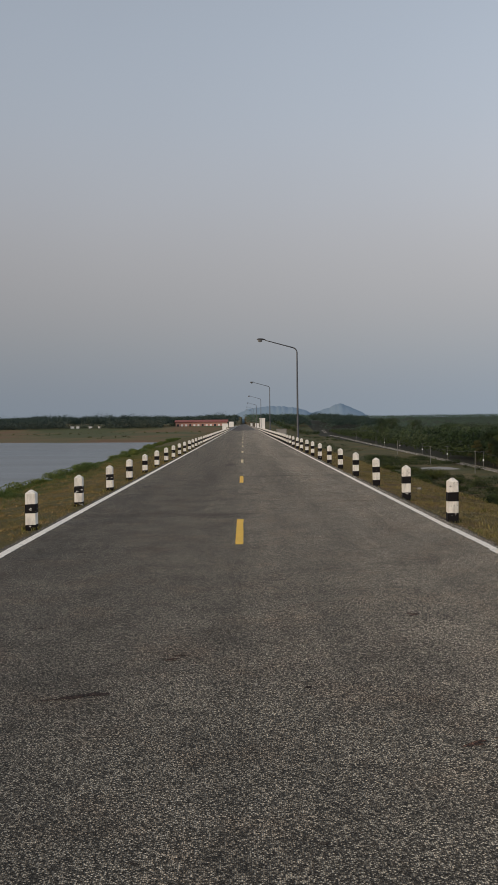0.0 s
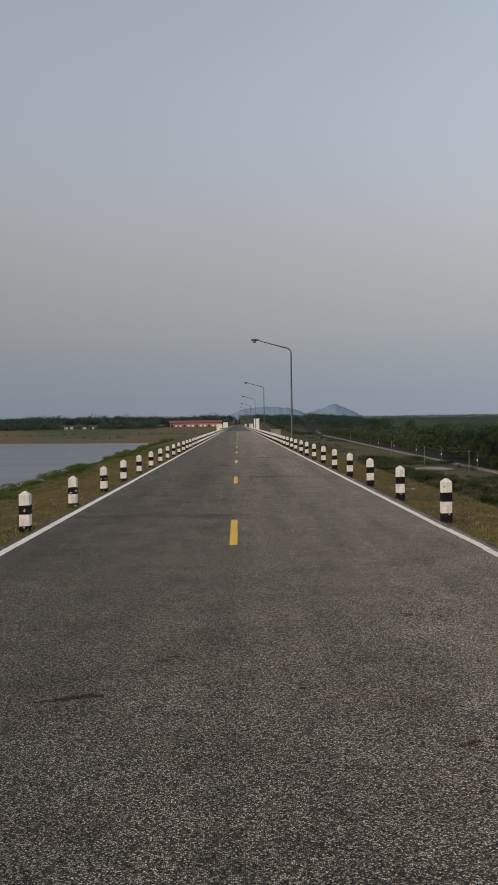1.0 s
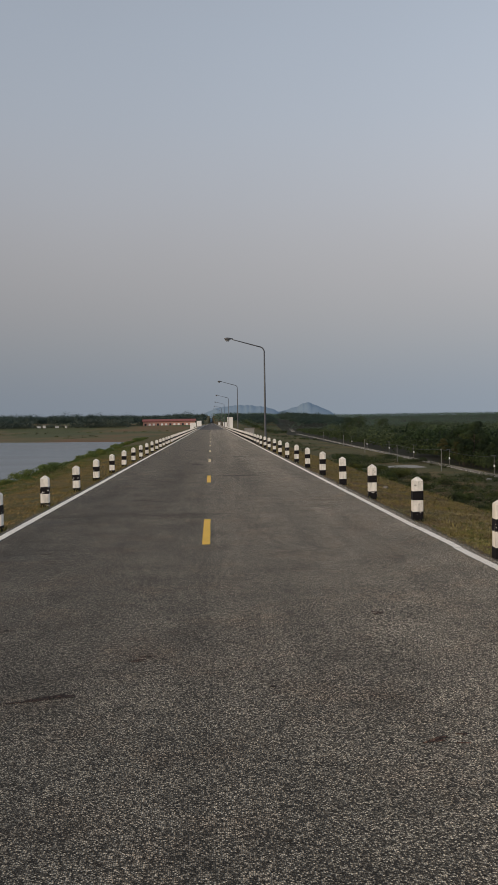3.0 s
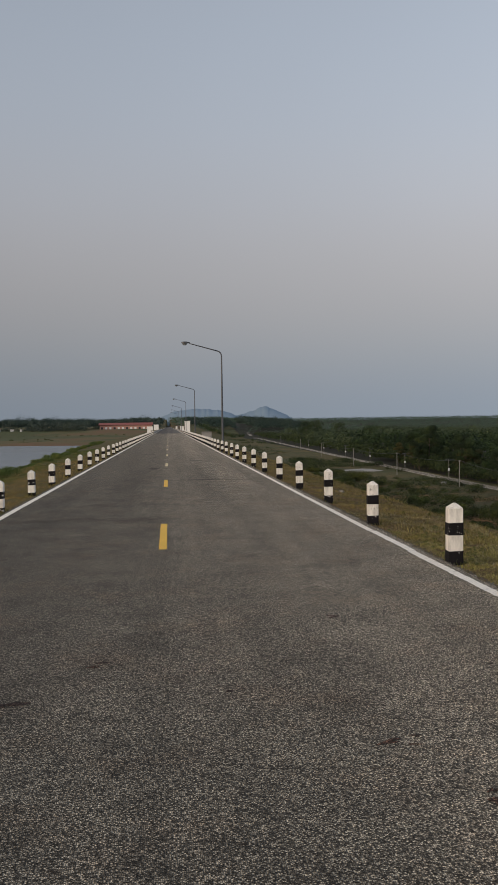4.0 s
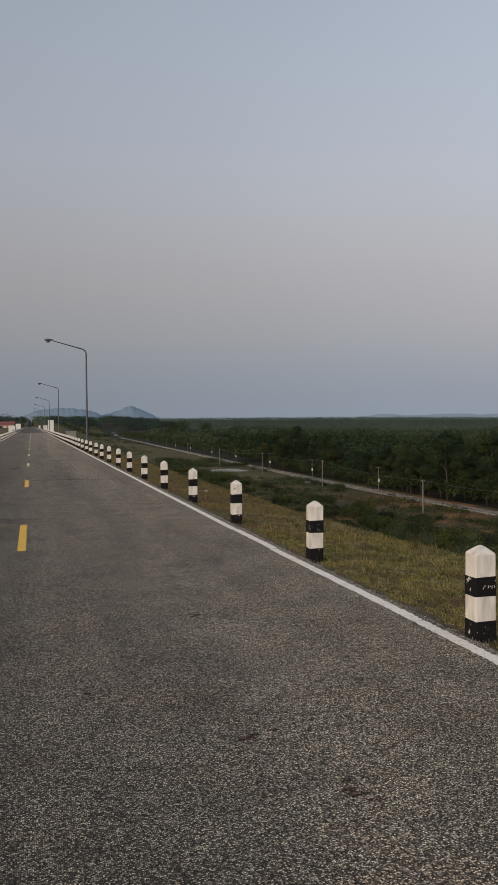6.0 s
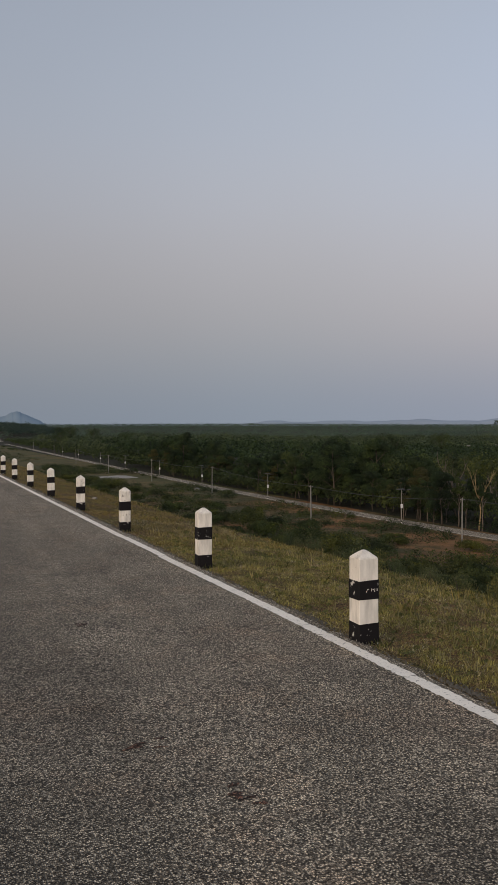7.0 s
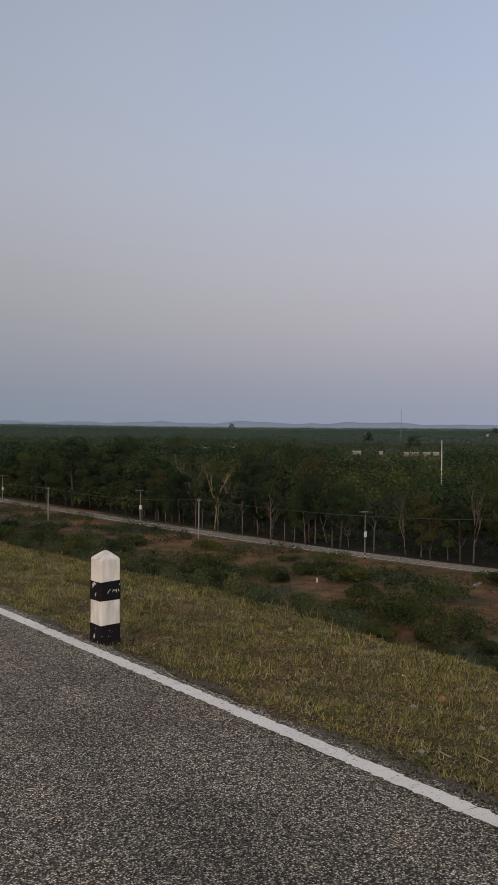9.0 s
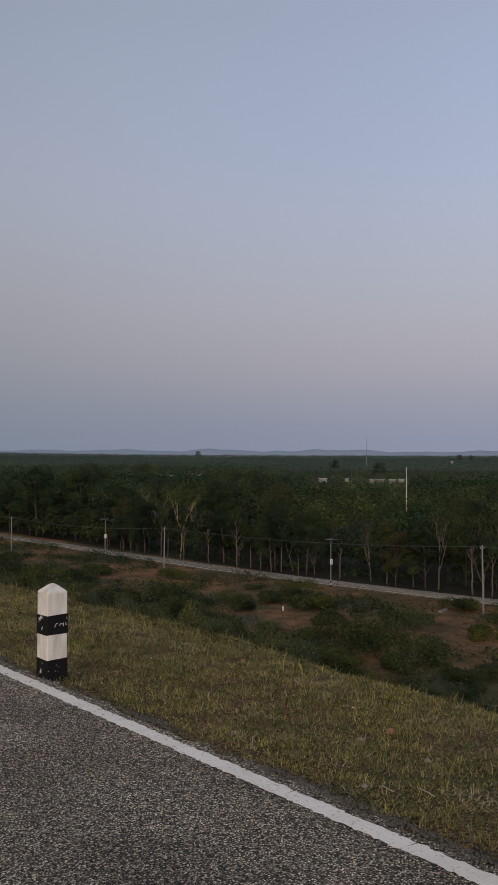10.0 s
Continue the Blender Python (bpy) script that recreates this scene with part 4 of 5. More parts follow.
def bare_tree(seed, height, fork, limbs, wide, bark, leaves, clumps=0):
    """A nearly leafless tree: a trunk that forks into rising limbs, which fork again into twigs."""
    r, rs = random.Random(seed), np.random.RandomState(seed)
    V, F, tips = [], [], []

    def grow(start, way, length, radius, depth):
        pts, d = [Vector(start)], Vector(way).normalized()
        for _ in range(4):
            d = (d + Vector((r.uniform(-.16, .16), r.uniform(-.16, .16), 0.09))).normalized()
            pts.append(pts[-1] + d * (length / 4))
        tube(V, F, pts, [radius * (1 - 0.14 * k) for k in range(5)], 6 if depth < 2 else 4)
        if depth == 3:
            tips.append(pts[-1])
            return
        for k in range(limbs if depth == 0 else r.choice((2, 3))):
            a = 2.4 * k + r.uniform(-0.7, 0.7)
            side = Vector((math.cos(a), math.sin(a), 0)) * wide * r.uniform(0.6, 1.2)
            at = pts[4] if depth == 0 and k else pts[r.choice((2, 3, 4))]
            grow(at, d + side, (height - fork) * (0.56, 0.36, 0.24)[depth] * r.uniform(0.75, 1.15), radius * 0.55, depth + 1)

    grow((0, 0, -0.4), (r.uniform(-.05, .05), r.uniform(-.05, .05), 1), fork + 0.4, 0.0145 * height, 0)
    thing = new("tree")
    part("trunk", mesh_of("trunk", V, F, bark, True), thing)
    spots_at = [np.array(q) for q in r.sample(tips, min(leaves, len(tips)))] + [np.array((r.uniform(-.25, .25), r.uniform(-.25, .25), fork * (0.5 + 0.9 * k / max(clumps, 1)))) for k in range(clumps)]
    P = np.concatenate([c + rs.normal(scale=(0.3, 0.3, 0.22), size=(60, 3)) for c in spots_at])
    part("crown", big_mesh("crown", shards(P, rs.normal(size=P.shape), rs.uniform(0.06, 0.15, size=len(P)), rs), 3, M_LEAFDRY), thing, "sparse yellowish leaves")
    return thing


for k in range(3):
    made[f"bare{k}"] = bare_tree(140 + k, [8.5, 10, 8][k], [2.6, 3.4, 2.0][k], [4, 3, 5][k], [0.75, 0.45, 0.6][k], M_BARKPALE, 10)
    labels[f"bare{k}"] = "almost bare pale-barked tree at the roadside"
made["gold"] = bare_tree(150, 12.5, 5.2, 4, 0.42, M_BARKGOLD, 2, 9)
made["slim"] = tree(160, 9.5, 1.6, 3.8, 2600, M_BARKPALE, M_LEAF, 8)
labels["slim"] = "slim pale-trunked roadside tree with a small crown"
labels["gold"] = "dead golden-barked tree with bare upright limbs"
spots = []


def spot(kind, x, y, s=1.0):
    spots.append((kind, pose(x, y, land(x, y) - 0.05, 0, 0, rt.uniform(0, 360)) @ Matrix.Diagonal((s * rt.uniform(0.9, 1.1), s * rt.uniform(0.9, 1.1), s, 1))))


for kind, x, y, s in (("gold", 86.4, 120.7, 0.85), ("bare0", 91.6, 78.4, 0.85), ("bare1", 91.2, 71.0, 1.0), ("bare2", 93.0, 65.4, 1.3), ("bare0", 88.6, 108, 0.8), ("bare1", 87.6, 145.7, 0.7), ("bare2", 89.2, 91.5, 0.7), ("bare0", 88.3, 133, 0.8), ("bare1", 89.6, 96.5, 0.7), ("bare1", 90.2, 81.5, 0.8)):
    spot(kind, x, y, s)
y = 56.0
while y < 150:
    spot("slim", lower_x(y) + LOWER_WIDTH + rt.uniform(1.6, 2.8), y, rt.uniform(0.55, 0.95))
    y += rt.choice((1.5, 2.5, 4.0, 7.0, 9.0))
y = 30.0
while y < 330:
    d = 7.0
    row = 0
    while d < 19:
        az = math.degrees(math.atan2(lower_x(y) + LOWER_WIDTH + d, y))
        if 48.8 < az < 51.4 and d > 10:
            d += 6.0 + 1.2 * row
            row += 1
            continue
        if len(spots) < 262 and not (row == 0 and rt.random() < 0.25):
            yy = y + rt.uniform(-4.2, 4.2)
            xx = lower_x(yy) + LOWER_WIDTH + d + rt.uniform(-2.8, 3.6) - 3.4
            if xx < 93 and 116 < yy < 128:      # open ground in front of the dead tree
                continue
            kind = f"leafy{rt.randrange(7)}" if rt.random() > 0.05 else f"bare{rt.randrange(3)}"
            spot(kind, xx, yy, rt.uniform(0.5, 0.9) if rt.random() < 0.75 else rt.uniform(0.92, 1.3))
        d += 6.0 + 1.2 * row
        row += 1
    y += 4.7 if y < 190 else 7.0
place_all(made, spots, labels, "tree", "roadside trees")


def forest(name, centres, nq, radius, hgt, size, seed, mat, label, flat=0.75, lower=0.0, up=0.3, ragged=0.3):
    """Many crowns in one mesh: centres are (x, y, ground z)."""
    rs = np.random.RandomState(seed)
    c = np.array(centres)
    n = len(c)
    rad = radius * rs.choice([0.7, 0.9, 1.1, 1.35, 1.7], size=(n, 1), p=[0.2, 0.3, 0.25, 0.17, 0.08]) * rs.uniform(0.9, 1.1, size=(n, 1))
    lowered = np.array([[1 - lower * smooth01(40.5, 43.5, math.degrees(math.atan2(a, max(b, 1.0))))] for a, b, _ in centres])
    if lower:
        lowered *= np.array([[1 + 0.35 * (1 - smooth01(12, 28, math.degrees(math.atan2(a, max(b, 1.0)))))] for a, b, _ in centres])
    top = hgt * lowered * (0.62 + 0.34 * rad / radius) * rs.uniform(0.78, 1.12, size=(n, 1)) * np.array([[1 + 0.3 * noise.noise((a * 0.011, b * 0.011, 8))] for a, b, _ in centres])
    u = rs.normal(size=(n, nq, 3))
    u[..., 2] = np.abs(u[..., 2]) - 0.35
    u /= np.linalg.norm(u, axis=2, keepdims=True)
    lump = 1 + 0.28 * np.sin(3 * np.arctan2(u[..., 1], u[..., 0]) + rs.uniform(0, 6.3, size=(n, 1)))
    p = u * (rad * lump * rs.uniform(0.6, 1.05, size=(n, nq)))[..., None]
    p[..., 2] *= flat
    p += c[:, None, :]
    p[..., 2] += top - rad * flat
    nrm = u + rs.normal(scale=ragged, size=u.shape) + np.array([0, 0, up])
    s = size * rs.uniform(0.6, 1.3, size=n * nq)
    q = shards(p.reshape(-1, 3), nrm.reshape(-1, 3), s * 1.15, rs)
    return tagged(new(name, big_mesh(name, q, 3, mat)), label, "forest", kind="stuff")


def scatter(r0, r1, az0, az1, step, seed, keep):
    """Jittered places between two distances from the crest and two bearings, as (x, y, ground z)."""
    r = random.Random(seed)
    out = []
    rad = r0
    while rad < r1:
        n = max(1, int(rad * (az1 - az0) / step))
        for i in range(n):
            a = az0 + (az1 - az0) * (i + r.random()) / n
            q = rad + r.uniform(-0.5, 0.5) * step
            x, y = q * math.sin(a), q * math.cos(a)
            if keep(x, y):
                out.append((x, y, land(x, y)))
        rad += step
    return out


def in_wood(x, y):
    if x < 85:
        return (y > 930 and x > 24 and abs(x - lower_x(y) - 2.5) > 7) or (y > 1100 and x > 9)
    d = x - lower_x(y) - LOWER_WIDTH
    if y < 330 and d < 12 and y > 30:
        return False
    return d > 3.5


def clearing(x, y):
    return noise.noise((x * 0.004, y * 0.004, 4)) < 0.28


def town_gap(x, y):
    """Lower growth in front of the distant town, and round the white pole."""
    az, r = math.degrees(math.atan2(x, y)), math.hypot(x, y)
    return (43.6 < az < 50.6 and 290 < r < 480) or (48.6 < az < 51.6 and 112 < r < 149)


def tall_wood(x, y):
    return in_wood(x, y) and not town_gap(x, y)


forest("forest", scatter(95, 250, radians(8), radians(80), 6.6, 1, tall_wood), 270, 3.3, 9.6, 0.33, 1, M_FOREST, "dense dark green woodland behind the lower road", lower=0.1)
forest("forest", scatter(250, 460, radians(8), radians(72), 7.2, 11, tall_wood), 140, 3.6, 9.6, 0.5, 11, M_FOREST, "dense dark green woodland behind the lower road", lower=0.16)
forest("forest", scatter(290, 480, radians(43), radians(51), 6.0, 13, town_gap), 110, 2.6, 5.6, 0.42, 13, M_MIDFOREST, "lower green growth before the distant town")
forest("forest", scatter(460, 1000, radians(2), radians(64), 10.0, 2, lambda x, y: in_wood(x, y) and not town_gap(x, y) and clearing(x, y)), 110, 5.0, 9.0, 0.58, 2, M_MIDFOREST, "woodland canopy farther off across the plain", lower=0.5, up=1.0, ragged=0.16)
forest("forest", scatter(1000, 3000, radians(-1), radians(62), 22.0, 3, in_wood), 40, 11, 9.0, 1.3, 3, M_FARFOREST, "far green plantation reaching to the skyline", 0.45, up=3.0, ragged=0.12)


def on_apron(x, y):
    """The concrete apron, and the open view of it from the crest."""
    return 57 < x < 77 and 262 < y < 330


def before_house(x, y):
    """Open ground in front of the small houses on the far shore."""
    return y < 815 and any(abs(x / y - h) < 0.006 for h in (-0.194, -0.187, -0.173, -0.163))


def left_wood(x, y):
    if before_house(x, y):
        return False
    line = 790 - 0.1 * x if x < -72 else 885
    return x < -8 and min(line, 1400) < y < min(line, 1400) + 260


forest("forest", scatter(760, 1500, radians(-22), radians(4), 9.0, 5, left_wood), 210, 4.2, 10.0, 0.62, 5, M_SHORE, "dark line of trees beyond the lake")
forest("thicket", scatter(740, 1150, radians(-22), radians(2), 5.0, 17, lambda x, y: x < -8 and not before_house(x, y) and not (-74 < x < -10 and y < 880) and -26 < y - (790 - 0.1 * x if x < -72 else 905) < 16), 26, 3.4, 4.2, 0.8, 17, M_SHORE, "dark low thicket at the foot of the far trees")
forest("undergrowth", scatter(740, 1200, radians(-22), radians(2), 7.0, 16, lambda x, y: x < -8 and not before_house(x, y) and -30 < y - (790 - 0.1 * x if x < -72 else 905) < 12), 40, 3.4, 7.0, 0.8, 16, M_SHORE, "dark thicket before the trees beyond the lake")
forest("scrub", scatter(420, 1250, radians(-20), radians(-1), 15.0, 6, lambda x, y: y > shore_y(x) + 60 and x < -9 and noise.noise((x * 0.01, y * 0.01, 2)) > 0.3), 14, 1.5, 1.0, 0.5, 6, M_BUSH, "low scattered scrub on the dry lake margin")
forest("scrub", scatter(55, 420, radians(8), radians(66), 2.9, 7, lambda x, y: 44 < x < lower_x(y) - 1.0 and not on_apron(x, y) and noise.noise((x * 0.09, y * 0.09, 3)) > (-0.25 if x < 62 else 0.12 if y < 105 else 0.0)), 170, 1.6, 1.5, 0.165, 7, M_BUSH, "low scrub and weeds on the plain below the dam", up=0.9)
forest("scrub", scatter(90, 420, radians(8), radians(66), 2.6, 8, lambda x, y: 5.0 < x - lower_x(y) - LOWER_WIDTH < 24), 90, 2.1, 5.2, 0.30, 8, M_FOREST, "dark undergrowth between the tree trunks")

forest("undergrowth", scatter(330, 1050, radians(2), radians(30), 4.6, 12, lambda x, y: y > 325 and (0.9 < x - lower_x(y) - LOWER_WIDTH < 26 or (20 < x < 80 and 925 < y < 955))), 26, 2.6, 6.0, 0.6, 12, M_FOREST, "dark undergrowth along the edge of the wood")

forest("undergrowth", scatter(85, 175, radians(24), radians(66), 2.2, 19, lambda x, y: 2.6 < x - lower_x(y) - LOWER_WIDTH < 8 and noise.noise((x * 0.2, y * 0.2, 6)) > -0.15), 60, 1.1, 1.7, 0.2, 19, M_FOREST, "low undergrowth below the roadside trees")
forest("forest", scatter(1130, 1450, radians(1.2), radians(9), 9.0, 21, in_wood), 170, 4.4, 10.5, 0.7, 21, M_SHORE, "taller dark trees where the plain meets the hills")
forest("undergrowth", scatter(165, 345, radians(12), radians(36), 3.4, 18, lambda x, y: y > 138 and 0.8 < x - lower_x(y) - LOWER_WIDTH < 13), 120, 2.4, 4.6, 0.3, 18, M_FOREST, "dense leafy edge of the wood along the lower road")
forest("undergrowth", scatter(112, 149, radians(48.6), radians(52.0), 2.8, 14, lambda x, y: x - lower_x(y) - LOWER_WIDTH > 4), 240, 2.4, 9.3, 0.26, 14, M_FOREST, "young dark trees round the white pole")

forest("scrub", scatter(330, 900, radians(3), radians(16), 6.5, 20, lambda x, y: 18 < x < lower_x(y) - 2 and noise.noise((x * 0.03, y * 0.012, 3)) > 0.0), 46, 1.9, 1.3, 0.36, 20, M_BUSH, "low dark scrub farther along the plain", up=0.9)
forest("dry_scrub", scatter(55, 260, radians(10), radians(66), 1.9, 15, lambda x, y: 43 < x < lower_x(y) - 0.6 and not on_apron(x, y)), 30, 0.9, 0.5, 0.10, 15, M_DRYSCRUB, "knee-high dry grass over the low plain", 0.35, up=2.5)

# odd tall trees standing over the skyline
far_spots = []
made2 = {"tall": tree(170, 13, 4.2, 3.6, 6000, M_BARK, M_FOREST, 15)}
for az, dist, s in ((radians(24.5), 300, 1.0), (radians(27.0), 230, 1.1), (radians(30.2), 260, 1.15), (radians(9.0), 700, 1.4), (radians(9.6), 720, 1.5), (radians(11.0), 690, 1.35), (radians(13.0), 560, 1.2), (radians(38.3), 205, 1.15), (radians(40.5), 190, 1.05), (radians(36.66), 2300, 1.6), (radians(53.4), 1900, 1.35), (radians(54.1), 1900, 1.25), (radians(45.5), 900, 1.15), (radians(33.3), 420, 1.1), (radians(48.3), 640, 1.1)):
    x, y = dist * math.sin(az), dist * math.cos(az)
    far_spots.append(("tall", pose(x, y, land(x, y), 0, 0, 40 * len(far_spots)) @ Matrix.Diagonal((s, s, s, 1))))
place_all(made2, far_spots, "tall lone tree standing above the woodland", "tree", "lone trees")


def bush(seed, radius, rz, n, mat, leaf):
    rs, r = np.random.RandomState(seed), random.Random(seed)
    V, F = [], []
    P, N = [], []
    for k in range(5):
        e = Vector((r.uniform(-0.55, 0.55) * radius, r.uniform(-0.55, 0.55) * radius, rz * r.uniform(0.35, 0.75)))
        stem = min(0.03, 0.016 * radius)
        tube(V, F, [(0, 0, -0.1), tuple(e * 0.6), tuple(e)], [stem, stem * 0.7, stem * 0.3], 4)
        rr = radius * r.uniform(0.4, 0.62)
        c, u = crown_points(n // 5, rs, rr, rr * 0.8 * rz / radius, 0.4, -0.8)
        P.append(c + np.array(e))
        N.append(u + rs.normal(scale=0.6, size=u.shape))
    thing = new("bush")
    part("stems", mesh_of("stems", V, F, M_BARK), thing)
    p = np.concatenate(P)
    p[:, 2] = np.maximum(p[:, 2], -0.05)
    part("foliage", big_mesh("foliage", shards(p, np.concatenate(N), rs.uniform(0.6, 1.3, size=len(p)) * leaf, rs), 3, mat), thing)
    return thing


made = {f"b{k}": bush(200 + k, [1.5, 2.1, 1.1, 2.6][k], [1.1, 1.3, 1.2, 1.7][k], 1900, M_BUSH, 0.105) for k in range(4)}
rb = random.Random(31)
spots = []
for xx, yy, s in ((62.9, 62.6, 1.25), (66.7, 55.7, 1.4), (61.5, 74.2, 1.0), (69.3, 48.5, 1.3), (52.2, 53.3, 1.3), (55.0, 46.0, 1.3), (71.1, 101, 1.3), (59.1, 85.1, 1.7), (54.5, 76, 1.6), (64.8, 110, 1.3), (62.0, 75.7, 1.1)):
    spots.append((f"b{rb.randrange(4)}", pose(xx, yy, land(xx, yy) - 0.05, 0, 0, rb.uniform(0, 360)) @ Matrix.Diagonal((s, s, s, 1))))
tries = 0
for k in range(70):
    yy, xx = 18 + 100 * (k / 70) + rb.uniform(-2, 2), rb.uniform(49, 59.5)
    s = rb.uniform(0.55, 1.1)
    spots.append((f"b{rb.randrange(4)}", pose(xx, yy, land(xx, yy) - 0.05, 0, 0, rb.uniform(0, 360)) @ Matrix.Diagonal((s, s, s * rb.uniform(0.7, 1.05), 1))))
while len(spots) < 190 and tries < 4000:
    tries += 1
    yy = rb.uniform(50, 330) if rb.random() < 0.6 else rb.uniform(28, 145)
    xx = rb.uniform(44, lower_x(yy) - 2.5) if rb.random() < 0.5 else rb.uniform(46, 60)
    if on_apron(xx, yy):
        continue
    if xx > 58 and noise.noise((xx * 0.05, yy * 0.05, 3)) < -0.02 and rb.random() < 0.85:
        continue
    s = rb.uniform(0.6, 1.3) if rb.random() < 0.6 else rb.uniform(1.2, 1.9)
    spots.append((f"b{rb.randrange(4)}", pose(xx, yy, land(xx, yy) - 0.05, 0, 0, rb.uniform(0, 360)) @ Matrix.Diagonal((s, s, s * rb.uniform(0.7, 1.1), 1))))
place_all(made, spots, "dark green scrub bush on the low plain", "bush", "scrub bushes")

made = {f"w{k}": bush(230 + k, [0.8, 1.1, 0.6][k], [0.55, 0.7, 0.5][k], 800, M_WEED, 0.07) for k in range(3)}
spots = []
for k in range(130):
    yy = 16 + 125 * (k / 130) ** 1.25 + rb.uniform(-0.8, 0.8)
    edge = 6.6 + 0.03 * max(yy - 20, 0)
    xx = -(edge + rb.uniform(-0.6, 2.2))
    s = rb.uniform(0.3, 0.7) * (0.6 if yy < 28 else 1.0)
    spots.append((f"w{rb.randrange(3)}", pose(xx, yy, land(xx, yy) - 0.05, 0, 0, rb.uniform(0, 360)) @ Matrix.Diagonal((s, s, s, 1))))
place_all(made, spots, "leafy green weed bush on the lake-side bank", "bush", "bank bushes")


made = {f"v{k}": bush(260 + k, [0.20, 0.26, 0.16][k], [0.24, 0.32, 0.28][k], 420, M_BROWWEED, 0.015) for k in range(3)}
spots = []
for k in range(34):
    yy = 6.3 + 7.2 * (k / 34) + rb.uniform(-0.25, 0.25)
    xx = 6.1 - 0.4 * smooth01(8, 16, yy) + rb.uniform(-0.35, 0.3)
    s = rb.uniform(0.6, 1.15)
    spots.append((f"v{rb.randrange(3)}", pose(xx, yy, land(xx, yy) - 0.02, 0, 0, rb.uniform(0, 360)) @ Matrix.Diagonal((s, s, s, 1))))
place_all(made, spots, "small leafy weed at the brow of the verge", "weed", "brow weeds")


# ---- the distant town, masts and hills ----
def bearing(az, dist):
    return dist * math.sin(radians(az)), dist * math.cos(radians(az))


for az, d, w, h in ((44.75, 470, 4.2, 1.9), (46.3, 486, 1.8, 1.6), (47.9, 470, 2.4, 1.8), (48.4, 474, 4.5, 1.7), (49.2, 468, 3.6, 2.0), (49.75, 475, 3.0, 1.6), (35.0, 500, 4.0, 3.0), (36.7, 505, 2.6, 3.6), (45.3, 1400, 3.4, 3.4), (52.9, 1300, 3.4, 3.2)):
    x, y = bearing(az, d)
    small_house(x, y, land(x, y) + (5.2 if d < 600 else 9), w, h * 0.72, -az, "white-walled town house among distant trees", False, M_TOWNWALL)


def mast(name, x, y, h, r, mat, label):
    V, F = [], []
    tube(V, F, [(0, 0, -1), (0, 0, h * 0.5), (0, 0, h)], [r, r * 0.75, r * 0.45], 8)
    o = new(name, mesh_of(name, V, F, mat))
    o.matrix_basis = pose(x, y, land(x, y))
    return tagged(o, label, "mast")


# the radio mast takes the hill colour with its painted-in haze
mast("radio_mast", *bearing(47.55, 1300), 46, 0.6, M_HILL, "thin tall radio mast far across the woods")
mast("white_mast", *bearing(50.1, 150), 15.3, 0.16, M_MAST, "white concrete pole rising out of the woodland")
for az in (46.6, 46.9, 47.3):
    mast("pylon", *bearing(az, 476), 13.4, 0.2, M_GALV, "grey pylon in the distant town")


def ridge(name, az0, az1, dist, profile, mat, label, seed):
    """A far hill: a real mound whose crest follows profile(0..1), in metres."""
    V, F = [], []
    n, m = 90, 7
    for i in range(n + 1):
        t = i / n
        az = az0 + (az1 - az0) * t
        h = profile(t) * (1 + 0.09 * noise.noise((t * 14, seed, 0)) + 0.03 * noise.noise((t * 50, seed, 3)))
        for k in range(m + 1):
            s = k / m
            x, y = bearing(az, dist + 420 * (s - 0.5))
            V.append((x, y, -20 + (h + 20) * math.sin(math.pi * s) ** 0.8))
    for i in range(n):
        for k in range(m):
            q = i * (m + 1) + k
            F.append((q, q + 1, q + m + 2, q + m + 1))
    return tagged(new(name, mesh_of(name, V, F, mat, True)), label, "hill", kind="structure")


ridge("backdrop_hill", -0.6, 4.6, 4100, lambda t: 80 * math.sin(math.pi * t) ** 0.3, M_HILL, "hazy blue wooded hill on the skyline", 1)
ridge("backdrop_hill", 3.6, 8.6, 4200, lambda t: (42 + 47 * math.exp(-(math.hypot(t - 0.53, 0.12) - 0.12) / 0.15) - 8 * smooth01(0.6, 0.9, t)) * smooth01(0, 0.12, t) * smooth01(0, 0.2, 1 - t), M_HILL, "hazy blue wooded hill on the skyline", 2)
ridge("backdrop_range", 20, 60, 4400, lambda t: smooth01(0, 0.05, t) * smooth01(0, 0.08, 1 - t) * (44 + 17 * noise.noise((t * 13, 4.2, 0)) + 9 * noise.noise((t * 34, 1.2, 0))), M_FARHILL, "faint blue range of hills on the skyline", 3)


# ---- verge: grass, weeds, stones ----
def blades(name, spots_xy, low, high, width, seed, mat, label, bend=0.5):
    rs = np.random.RandomState(seed)
    xy = np.array(spots_xy)
    n = len(xy)
    z = np.array([land(a, b) for a, b in xy]) - 0.01
    h = rs.uniform(low, high, size=n) * rs.uniform(0.6, 1.0, size=n)
    az = rs.uniform(0, 6.283, size=n)
    d = np.stack([np.cos(az), np.sin(az), np.zeros(n)], 1)
    w = np.stack([-np.sin(az), np.cos(az), np.zeros(n)], 1) * (width * rs.uniform(0.6, 1.3, size=n))[:, None]
    b = np.column_stack([xy, z])
    k = (bend * rs.uniform(0.1, 1.0, size=n) * h)[:, None]
    mid = b + d * k * 0.35 + np.array([0, 0, 0.6]) * h[:, None]
    tip = b + d * k + np.array([0, 0, 1.0]) * (h * 0.95)[:, None]
    v = np.stack([b - w, b + w, mid + w * 0.7, tip, mid - w * 0.7], 1)
    return tagged(new(name, big_mesh(name, v.reshape(-1, 3), 5, mat)), label, "grass", kind="stuff")


